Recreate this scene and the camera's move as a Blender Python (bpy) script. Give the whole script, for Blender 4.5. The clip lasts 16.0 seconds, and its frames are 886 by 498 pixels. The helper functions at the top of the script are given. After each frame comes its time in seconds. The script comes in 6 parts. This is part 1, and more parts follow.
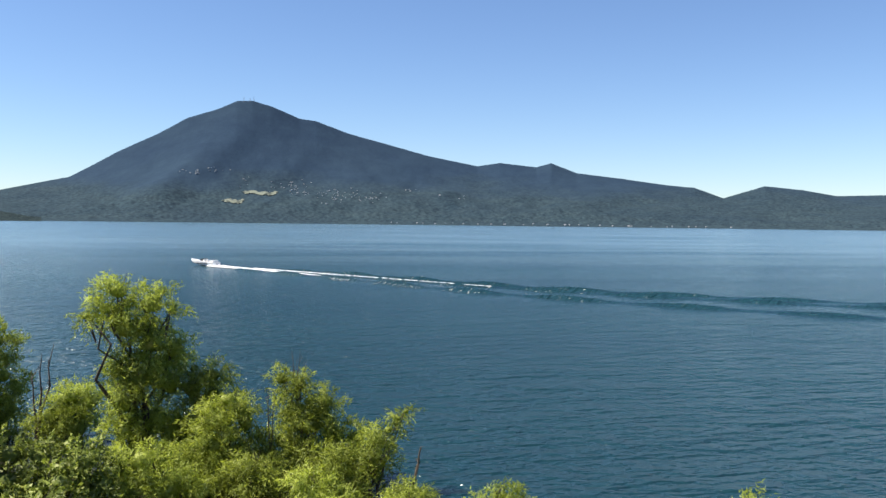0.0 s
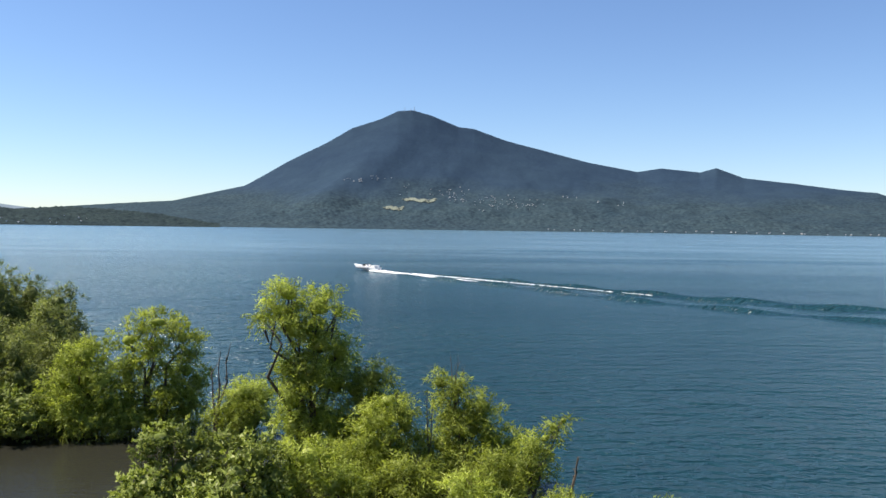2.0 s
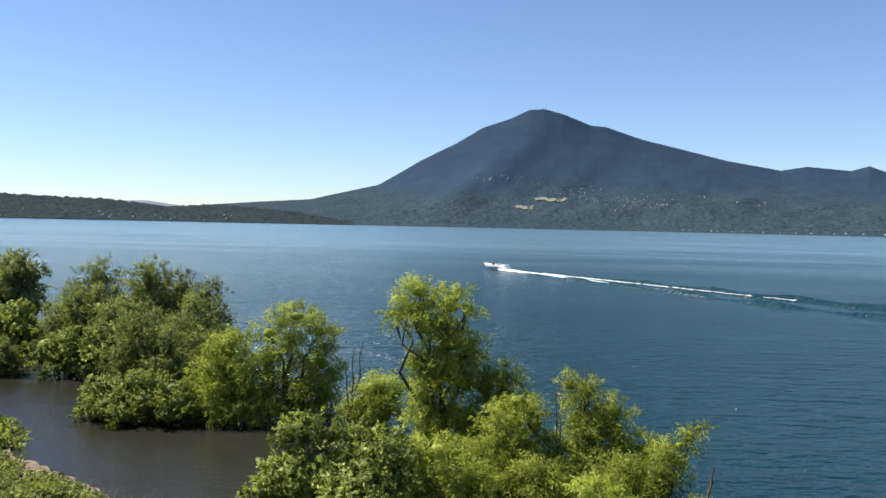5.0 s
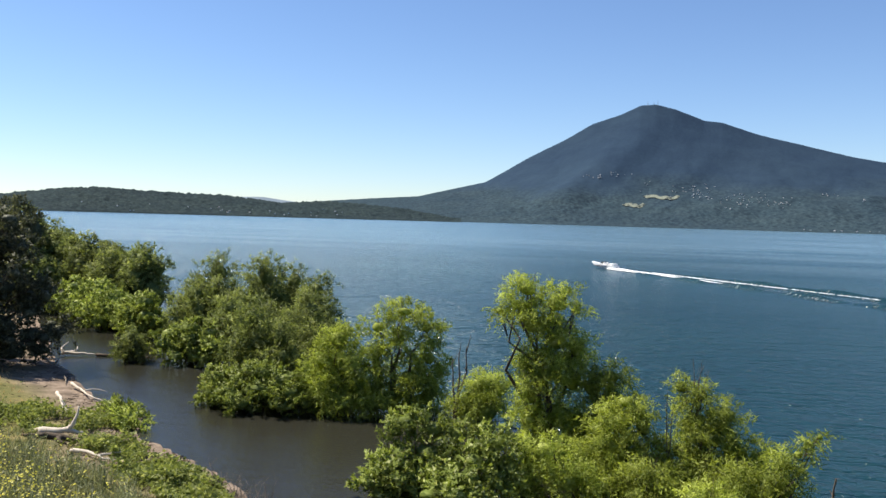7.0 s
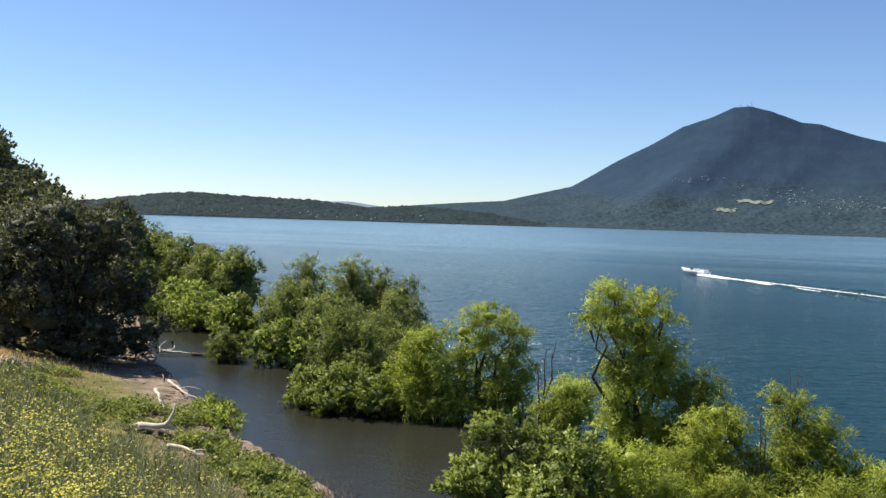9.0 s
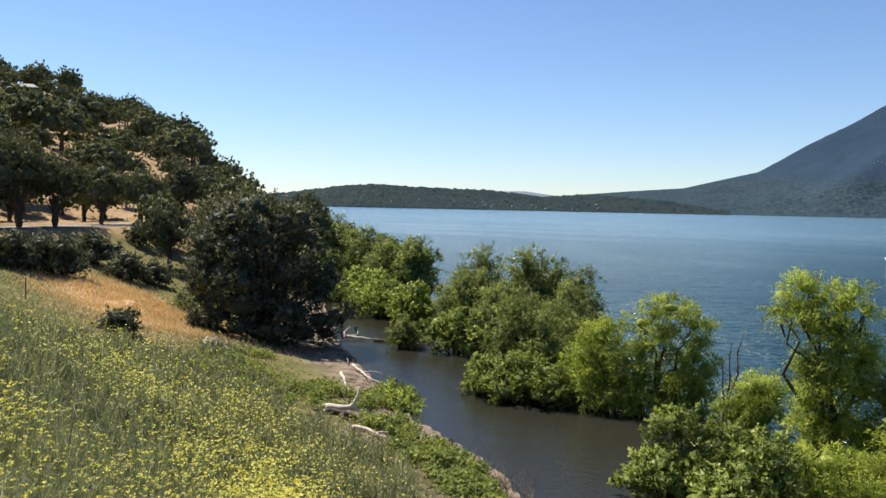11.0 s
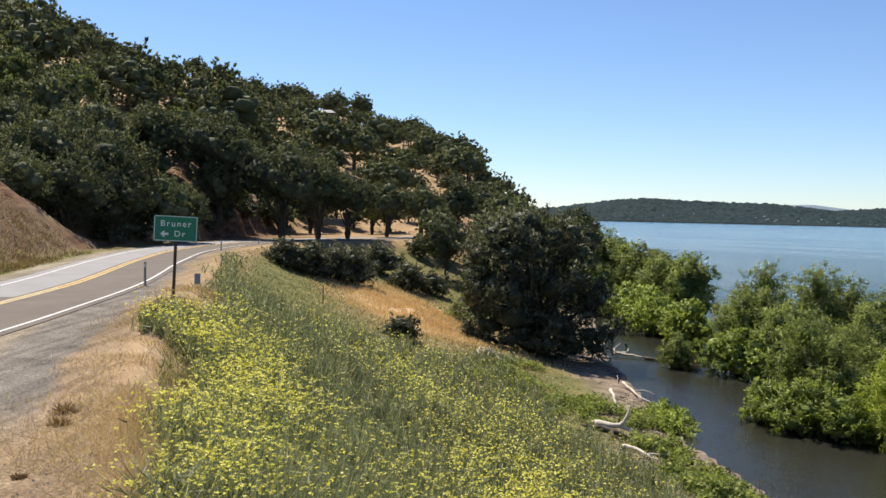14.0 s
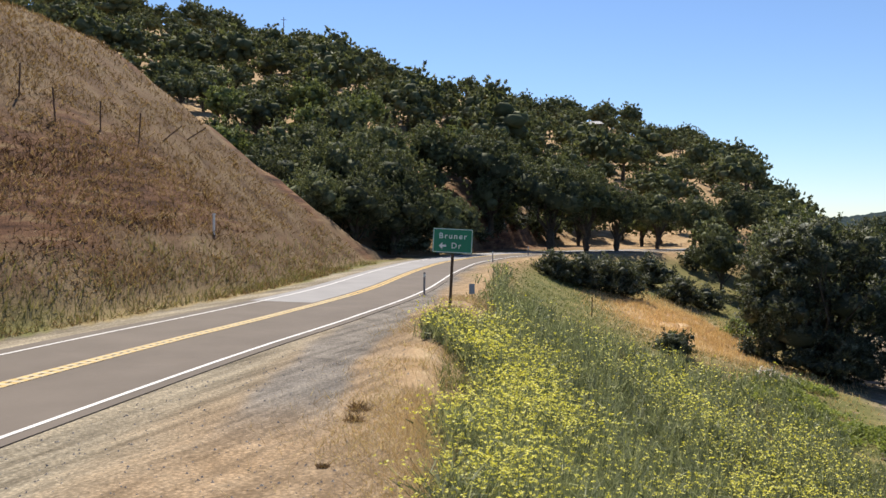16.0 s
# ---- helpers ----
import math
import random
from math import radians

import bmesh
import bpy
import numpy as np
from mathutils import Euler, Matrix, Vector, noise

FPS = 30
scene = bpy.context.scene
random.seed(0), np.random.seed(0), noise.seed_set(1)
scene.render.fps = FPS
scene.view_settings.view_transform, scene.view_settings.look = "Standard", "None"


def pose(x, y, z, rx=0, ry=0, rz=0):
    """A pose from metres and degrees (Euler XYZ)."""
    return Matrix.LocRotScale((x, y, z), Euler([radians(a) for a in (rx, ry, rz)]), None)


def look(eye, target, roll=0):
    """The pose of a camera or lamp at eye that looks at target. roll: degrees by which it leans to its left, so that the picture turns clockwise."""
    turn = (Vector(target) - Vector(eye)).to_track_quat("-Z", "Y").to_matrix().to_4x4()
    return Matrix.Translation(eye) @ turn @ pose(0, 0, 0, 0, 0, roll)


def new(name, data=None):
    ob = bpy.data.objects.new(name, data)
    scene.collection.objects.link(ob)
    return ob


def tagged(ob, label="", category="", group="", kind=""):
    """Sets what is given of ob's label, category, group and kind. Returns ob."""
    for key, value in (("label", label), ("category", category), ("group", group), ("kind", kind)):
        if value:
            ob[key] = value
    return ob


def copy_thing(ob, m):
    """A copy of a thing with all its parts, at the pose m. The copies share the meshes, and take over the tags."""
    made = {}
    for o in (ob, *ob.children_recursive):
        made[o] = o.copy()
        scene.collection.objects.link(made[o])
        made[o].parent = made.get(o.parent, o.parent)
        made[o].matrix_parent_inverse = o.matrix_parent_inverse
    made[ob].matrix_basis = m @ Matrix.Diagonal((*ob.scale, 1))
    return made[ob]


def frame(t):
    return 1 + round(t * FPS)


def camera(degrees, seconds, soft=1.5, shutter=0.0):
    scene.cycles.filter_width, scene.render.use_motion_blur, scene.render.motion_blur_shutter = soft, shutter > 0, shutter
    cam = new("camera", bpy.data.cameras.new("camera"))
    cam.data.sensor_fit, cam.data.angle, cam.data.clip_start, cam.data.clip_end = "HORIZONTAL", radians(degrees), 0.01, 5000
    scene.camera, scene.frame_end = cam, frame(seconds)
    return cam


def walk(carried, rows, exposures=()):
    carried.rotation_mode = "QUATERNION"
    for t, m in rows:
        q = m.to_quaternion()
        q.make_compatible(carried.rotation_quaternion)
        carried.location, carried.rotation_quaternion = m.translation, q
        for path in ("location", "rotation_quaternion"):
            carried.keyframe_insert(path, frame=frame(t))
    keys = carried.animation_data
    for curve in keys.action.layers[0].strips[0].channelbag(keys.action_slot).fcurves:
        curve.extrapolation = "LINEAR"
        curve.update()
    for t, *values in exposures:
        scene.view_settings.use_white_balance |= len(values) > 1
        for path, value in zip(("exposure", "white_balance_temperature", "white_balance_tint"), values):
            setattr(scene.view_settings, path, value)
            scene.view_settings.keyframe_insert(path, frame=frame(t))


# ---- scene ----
import itertools

cam = camera(55.91, 16.0, soft=1.5)
EYE = 11.0        # metres over the lake
ARM = 0.4         # the camera is held at arm's length by someone who turns
# seconds, turn to the left, tilt, lean
TURN = [
    (0.0, -12.707, -1.840, 0.677),
    (0.5, -10.093, -1.724, 0.571),
    (1.0, -7.387, -1.666, 0.805),
    (1.5, -4.575, -1.565, 0.847),
    (2.0, -1.983, -1.513, 0.831),
    (2.5, 0.000, -1.536, 0.946),
    (3.0, 1.279, -1.678, 1.041),
    (3.5, 2.124, -1.724, 1.045),
    (4.0, 3.347, -1.570, 1.063),
    (6.5, 12.678, -2.166, 1.572),
    (7.0, 14.183, -2.098, 1.640),
    (7.5, 15.443, -2.037, 1.761),
    (8.0, 16.807, -1.983, 1.595),
    (8.2, 17.352, -1.981, 1.659),
    (10.3, 26.458, -2.298, 1.134),
    (10.5, 27.767, -2.446, 0.988),
    (11.0, 31.924, -2.976, 1.202),
    (11.5, 35.317, -3.527, 1.417),
    (12.0, 37.583, -3.475, 1.496),
    (12.5, 40.104, -3.238, 1.238),
    (13.0, 43.100, -3.019, 0.900),
    (13.5, 46.788, -2.663, 1.066),
    (14.0, 50.276, -2.376, 1.239),
    (14.5, 54.302, -2.611, 1.204),
    (15.0, 58.732, -2.632, 0.850),
    (15.5, 62.889, -2.304, 0.501),
    (16.0, 68.486, -1.885, 0.806),
]


def held(turn, tilt, lean):
    a = radians(turn)
    return pose(-ARM * math.sin(a), ARM * math.cos(a), EYE, 90 + tilt, 0, turn) @ pose(0, 0, 0, 0, 0, lean)


walk(cam, [(t, held(a, b, c)) for t, a, b, c in TURN], exposures=[(0, 1.0), (4, 0.97), (8, 0.92), (10.5, 0.86), (16, 0.86)])

# ---- light ----
SUN_AZ, SUN_EL = 84.0, 56.0     # degrees to the left of +y, and up
world = bpy.data.worlds.new("sky")
scene.world = world
world.use_nodes = True
wn = world.node_tree.nodes
sky = wn.new("ShaderNodeTexSky")
sky.sky_type, sky.sun_disc = "NISHITA", False
sky.sun_elevation, sky.sun_rotation = radians(SUN_EL), radians(-SUN_AZ)
sky.altitude, sky.air_density, sky.dust_density, sky.ozone_density = 400, 1.0, 0.05, 2.4
wn["Background"].inputs["Strength"].default_value = 0.069
tint = wn.new("ShaderNodeMix")
tint.data_type, tint.blend_type = "RGBA", "MULTIPLY"
tint.inputs[0].default_value, tint.inputs[7].default_value = 1.0, (0.86, 0.95, 1.12, 1)
world.node_tree.links.new(sky.outputs["Color"], tint.inputs[6])
world.node_tree.links.new(tint.outputs[2], wn["Background"].inputs["Color"])
sun = new("sun", bpy.data.lights.new("sun", "SUN"))
sun.data.energy, sun.data.angle, sun.data.color = 4.6, radians(0.53), (1.0, 0.915, 0.79)
sun.matrix_world = look((0, 0, 0), (math.sin(radians(SUN_AZ)) * math.cos(radians(SUN_EL)),
                                    -math.cos(radians(SUN_AZ)) * math.cos(radians(SUN_EL)), -math.sin(radians(SUN_EL))))

# ---- materials ----
def material(name, rough=0.8, metal=0.0, spec=0.3):
    m = bpy.data.materials.new(name)
    m.use_nodes = True
    b = m.node_tree.nodes["Principled BSDF"]
    b.inputs["Roughness"].default_value, b.inputs["Metallic"].default_value = rough, metal
    b.inputs["Specular IOR Level"].default_value = spec
    return m, m.node_tree.nodes, m.node_tree.links, b


def noise_tex(n, l, scale, detail=4, rough=0.6, stretch=None):
    geo = n.new("ShaderNodeNewGeometry")
    tex = n.new("ShaderNodeTexNoise")
    tex.inputs["Scale"].default_value, tex.inputs["Detail"].default_value, tex.inputs["Roughness"].default_value = scale, detail, rough
    src = geo.outputs["Position"]
    if stretch:
        mp = n.new("ShaderNodeMapping")
        mp.inputs["Scale"].default_value, mp.inputs["Rotation"].default_value = stretch[:3], (0, 0, stretch[3] if len(stretch) > 3 else 0)
        l.new(src, mp.inputs["Vector"])
        src = mp.outputs["Vector"]
    l.new(src, tex.inputs["Vector"])
    return tex.outputs["Fac"]


def ramp(n, l, fac, *stops):
    r = n.new("ShaderNodeValToRGB")
    el = r.color_ramp.elements
    while len(el) < len(stops):
        el.new(0.5)
    for e, (at, c) in zip(el, stops):
        e.position, e.color = at, (*c, 1)
    l.new(fac, r.inputs["Fac"])
    return r.outputs["Color"]


def mix(n, l, fac, a, b, how="MIX"):
    x = n.new("ShaderNodeMix")
    x.data_type, x.blend_type = "RGBA", how
    for sock, v in ((x.inputs[0], fac), (x.inputs[6], a), (x.inputs[7], b)):
        if isinstance(v, (int, float)):
            sock.default_value = v
        elif isinstance(v, tuple):
            sock.default_value = (*v, 1)
        else:
            l.new(v, sock)
    return x.outputs[2]


def maths(n, l, op, a, b=0.0):
    x = n.new("ShaderNodeMath")
    x.operation = op
    for sock, v in zip(x.inputs, (a, b)):
        if isinstance(v, (int, float)):
            sock.default_value = v
        else:
            l.new(v, sock)
    return x.outputs[0]


def bump(n, l, b, height, strength, distance):
    x = n.new("ShaderNodeBump")
    x.inputs["Strength"].default_value, x.inputs["Distance"].default_value = strength, distance
    l.new(height, x.inputs["Height"])
    l.new(x.outputs["Normal"], b.inputs["Normal"])


def plain(name, a, b_col, scale=6.0, rough=0.8, metal=0.0, relief=0.3, distance=0.01, spec=0.3, fine=None):
    """Two colours blended by noise of two scales, with relief."""
    m, n, l, b = material(name, rough, metal, spec)
    big, small = noise_tex(n, l, scale), noise_tex(n, l, (fine or scale * 9), 3)
    fac = maths(n, l, "ADD", maths(n, l, "MULTIPLY", big, 0.6), maths(n, l, "MULTIPLY", small, 0.4))
    l.new(ramp(n, l, fac, (0.32, a), (0.68, b_col)), b.inputs["Base Color"])
    bump(n, l, b, small, relief, distance)
    return m


def leafy(name, dark, light, through_light=0.35, tip=None, gloss=0.12):
    """Leaves: each its own shade, with light shining through."""
    m, n, l, b = material(name, 0.65, 0, gloss)
    geo = n.new("ShaderNodeNewGeometry")
    col = ramp(n, l, geo.outputs["Random Per Island"], (0.0, dark), (0.75, light), (1.0, tip or light))
    info = n.new("ShaderNodeObjectInfo")
    shade = maths(n, l, "ADD", maths(n, l, "MULTIPLY", info.outputs["Random"], 0.34), 0.58)
    shade = maths(n, l, "ADD", shade, maths(n, l, "MULTIPLY", noise_tex(n, l, 0.16, 2), 0.5))
    hs = n.new("ShaderNodeHueSaturation")
    l.new(col, hs.inputs["Color"])
    l.new(shade, hs.inputs["Value"])
    l.new(hs.outputs["Color"], b.inputs["Base Color"])
    tr = n.new("ShaderNodeBsdfTranslucent")
    warm = mix(n, l, 1.0, hs.outputs["Color"], (1.15, 1.15, 0.65), "MULTIPLY")
    l.new(warm, tr.inputs["Color"])
    ms = n.new("ShaderNodeMixShader")
    ms.inputs["Fac"].default_value = through_light
    l.new(b.outputs["BSDF"], ms.inputs[1])
    l.new(tr.outputs["BSDF"], ms.inputs[2])
    l.new(ms.outputs["Shader"], n["Material Output"].inputs["Surface"])
    return m


def ground_material():
    m, n, l, b = material("earth_and_grass", 0.95, 0, 0.1)

    def zone(name):
        a = n.new("ShaderNodeAttribute")
        a.attribute_name = name
        return a.outputs["Fac"]
    big, mid, small = noise_tex(n, l, 0.12, 3), noise_tex(n, l, 0.9, 4), noise_tex(n, l, 14, 4)
    col = ramp(n, l, mid, (0.3, (0.09, 0.105, 0.035)), (0.55, (0.17, 0.16, 0.06)), (0.75, (0.28, 0.22, 0.10)))
    dry = ramp(n, l, mid, (0.3, (0.27, 0.175, 0.09)), (0.55, (0.38, 0.265, 0.15)), (0.75, (0.46, 0.35, 0.215)))
    col = mix(n, l, zone("dry"), col, dry)
    rusty = ramp(n, l, mid, (0.3, (0.34, 0.215, 0.12)), (0.55, (0.52, 0.365, 0.215)), (0.75, (0.60, 0.48, 0.32)))
    col = mix(n, l, zone("mound"), col, rusty)

    def lengthwise(scale, along, across, turn, detail=4):
        """Noise drawn out along a bearing."""
        mp = n.new("ShaderNodeMapping")
        mp.vector_type = "TEXTURE"
        mp.inputs["Scale"].default_value, mp.inputs["Rotation"].default_value = (along, across, across), (0, 0, radians(turn))
        l.new(n.new("ShaderNodeNewGeometry").outputs["Position"], mp.inputs["Vector"])
        tex = n.new("ShaderNodeTexNoise")
        tex.inputs["Scale"].default_value, tex.inputs["Detail"].default_value, tex.inputs["Roughness"].default_value = scale, detail, 0.62
        l.new(mp.outputs["Vector"], tex.inputs["Vector"])
        return tex.outputs["Fac"]
    tawny = ramp(n, l, noise_tex(n, l, 0.5, 6, 0.7, (1, 1, 0.5)), (0.36, (0.105, 0.066, 0.039)), (0.50, (0.175, 0.118, 0.068)), (0.66, (0.235, 0.172, 0.102)))
    russet = ramp(n, l, lengthwise(1.0, 5.5, 0.55, -33, 7), (0.34, (0.040, 0.021, 0.014)), (0.46, (0.105, 0.052, 0.030)), (0.57, (0.165, 0.086, 0.048)), (0.70, (0.27, 0.19, 0.10)))
    bank = mix(n, l, zone("russet"), tawny, russet)
    col = mix(n, l, zone("bank"), col, bank)
    dirt = ramp(n, l, mid, (0.30, (0.225, 0.160, 0.098)), (0.55, (0.345, 0.255, 0.165)), (0.75, (0.42, 0.325, 0.22)))
    grit = ramp(n, l, mid, (0.30, (0.145, 0.130, 0.115)), (0.60, (0.255, 0.232, 0.205)))
    pale = ramp(n, l, lengthwise(1.0, 5.0, 0.55, -36, 5), (0.36, (0.220, 0.190, 0.142)), (0.56, (0.335, 0.295, 0.222)), (0.70, (0.41, 0.365, 0.28)))
    gravel = mix(n, l, zone("grit"), mix(n, l, zone("dirt"), pale, dirt), grit)
    ruts = lengthwise(1.0, 7.0, 0.34, -42, 3)
    gravel = mix(n, l, 0.6, gravel, ramp(n, l, ruts, (0.40, (0.62, 0.60, 0.58)), (0.50, (1.0, 1.0, 1.0)), (0.62, (1.25, 1.22, 1.18))), "MULTIPLY")
    # shade beneath the mustard plants, put into the ground colour
    mustard_shade = ramp(n, l, mid, (0.3, (0.055, 0.048, 0.026)), (0.6, (0.115, 0.098, 0.052)), (0.8, (0.19, 0.15, 0.085)))
    col = mix(n, l, zone("mustard_shade"), col, mustard_shade)
    pebble = n.new("ShaderNodeTexVoronoi")
    pebble.inputs["Scale"].default_value = 16
    l.new(n.new("ShaderNodeNewGeometry").outputs["Position"], pebble.inputs["Vector"])
    gravel = mix(n, l, 0.65, gravel, ramp(n, l, pebble.outputs["Distance"], (0.1, (1.25, 1.22, 1.18)), (0.6, (0.55, 0.55, 0.55))), "MULTIPLY")
    col = mix(n, l, zone("gravel"), col, gravel)
    mud = ramp(n, l, mid, (0.35, (0.135, 0.105, 0.080)), (0.65, (0.305, 0.240, 0.185)))
    col = mix(n, l, zone("mud"), col, mud)
    col = mix(n, l, 0.55, col, ramp(n, l, small, (0.3, (0.35, 0.33, 0.3)), (0.7, (1.25, 1.25, 1.25))), "MULTIPLY")
    l.new(col, b.inputs["Base Color"])
    bump(n, l, b, noise_tex(n, l, 26, 4), 0.7, 0.035)
    return m


def water_material():
    m, n, l, b = material("lake_water", 0.12, 0, 0.5)
    b.inputs["IOR"].default_value = 1.33
    a = n.new("ShaderNodeAttribute")
    a.attribute_name = "inlet"
    inlet = a.outputs["Fac"]
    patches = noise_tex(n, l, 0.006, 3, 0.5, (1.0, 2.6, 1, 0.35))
    # reflected sky painted into the base colour: paler bands, and paler far out
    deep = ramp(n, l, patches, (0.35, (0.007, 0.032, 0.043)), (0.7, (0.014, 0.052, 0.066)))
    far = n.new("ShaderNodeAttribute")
    far.attribute_name = "far_sheen"
    sheen_streak = noise_tex(n, l, 0.012, 4, 0.6, (0.35, 2.4, 1, 0.1))
    deep = mix(n, l, far.outputs["Fac"], deep, ramp(n, l, sheen_streak, (0.36, (0.046, 0.112, 0.160)), (0.60, (0.13, 0.215, 0.275))))
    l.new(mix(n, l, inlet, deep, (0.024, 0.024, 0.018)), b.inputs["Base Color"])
    small = noise_tex(n, l, 2.4, 2, 0.5, (1.0, 1.6, 1, 0.2))
    waves = noise_tex(n, l, 0.8, 2, 0.5, (1.0, 1.8, 1, -0.3))
    chop = noise_tex(n, l, 0.28, 2, 0.5, (1.0, 2.4, 1, -0.22))
    swell = noise_tex(n, l, 0.085, 2, 0.5, (1.0, 3.0, 1, -0.25))
    h = maths(n, l, "ADD", maths(n, l, "MULTIPLY", small, 0.38), maths(n, l, "MULTIPLY", waves, 1.4))
    h = maths(n, l, "ADD", h, maths(n, l, "MULTIPLY", chop, 1.8))
    h = maths(n, l, "ADD", h, maths(n, l, "MULTIPLY", swell, 2.2))
    calm = maths(n, l, "SUBTRACT", 1.0, maths(n, l, "MULTIPLY", inlet, 0.97))
    gust = maths(n, l, "ADD", 0.25, maths(n, l, "MULTIPLY", patches, 1.5))
    h = maths(n, l, "MULTIPLY", maths(n, l, "MULTIPLY", h, calm), gust)
    ripple = noise_tex(n, l, 5.0, 3, 0.55, (1.0, 1.3, 1, 0.2))
    h = maths(n, l, "ADD", h, maths(n, l, "MULTIPLY", maths(n, l, "MULTIPLY", ripple, inlet), 0.075))
    bump(n, l, b, h, 1.0, 0.5)
    l.new(maths(n, l, "SUBTRACT", 0.19, maths(n, l, "MULTIPLY", inlet, 0.12)), b.inputs["Roughness"])
    return m


def forest_material(name, dark, light, scale, scrub=None):
    """Tree crowns as mottled spots, the shade in their gaps put into the colour; above the woods, where given, smoother
    scrub.
    """
    m, n, l, b = material(name, 0.95, 0, 0.05)
    fine, mid, big = noise_tex(n, l, scale, 4, 0.7), noise_tex(n, l, scale * 0.18, 4), noise_tex(n, l, scale * 0.03, 3)
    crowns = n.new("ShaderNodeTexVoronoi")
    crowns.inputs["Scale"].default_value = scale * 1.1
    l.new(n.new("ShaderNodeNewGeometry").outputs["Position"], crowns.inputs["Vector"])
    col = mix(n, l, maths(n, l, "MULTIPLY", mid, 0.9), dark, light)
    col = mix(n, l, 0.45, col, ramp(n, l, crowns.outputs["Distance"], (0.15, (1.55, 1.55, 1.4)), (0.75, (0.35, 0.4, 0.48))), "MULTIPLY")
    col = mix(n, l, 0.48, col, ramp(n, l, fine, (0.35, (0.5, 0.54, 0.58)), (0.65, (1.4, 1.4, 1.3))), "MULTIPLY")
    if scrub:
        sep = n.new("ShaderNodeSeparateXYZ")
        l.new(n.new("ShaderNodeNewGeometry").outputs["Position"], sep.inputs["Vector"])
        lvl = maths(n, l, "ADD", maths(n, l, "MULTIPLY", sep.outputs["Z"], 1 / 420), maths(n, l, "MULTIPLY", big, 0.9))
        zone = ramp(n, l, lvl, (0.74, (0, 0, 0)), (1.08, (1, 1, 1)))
        # the scrub colour also carries the blue of distance haze
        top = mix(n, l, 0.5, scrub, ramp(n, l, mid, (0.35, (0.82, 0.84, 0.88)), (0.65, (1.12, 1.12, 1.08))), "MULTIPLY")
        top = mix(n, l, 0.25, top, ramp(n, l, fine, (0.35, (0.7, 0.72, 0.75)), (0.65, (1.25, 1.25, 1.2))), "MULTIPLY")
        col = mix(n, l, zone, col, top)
    col = mix(n, l, 0.5, col, ramp(n, l, big, (0.35, (0.8, 0.84, 0.9)), (0.65, (1.18, 1.15, 1.06))), "MULTIPLY")
    l.new(col, b.inputs["Base Color"])
    bump(n, l, b, fine, 0.5, 3.0)
    return m


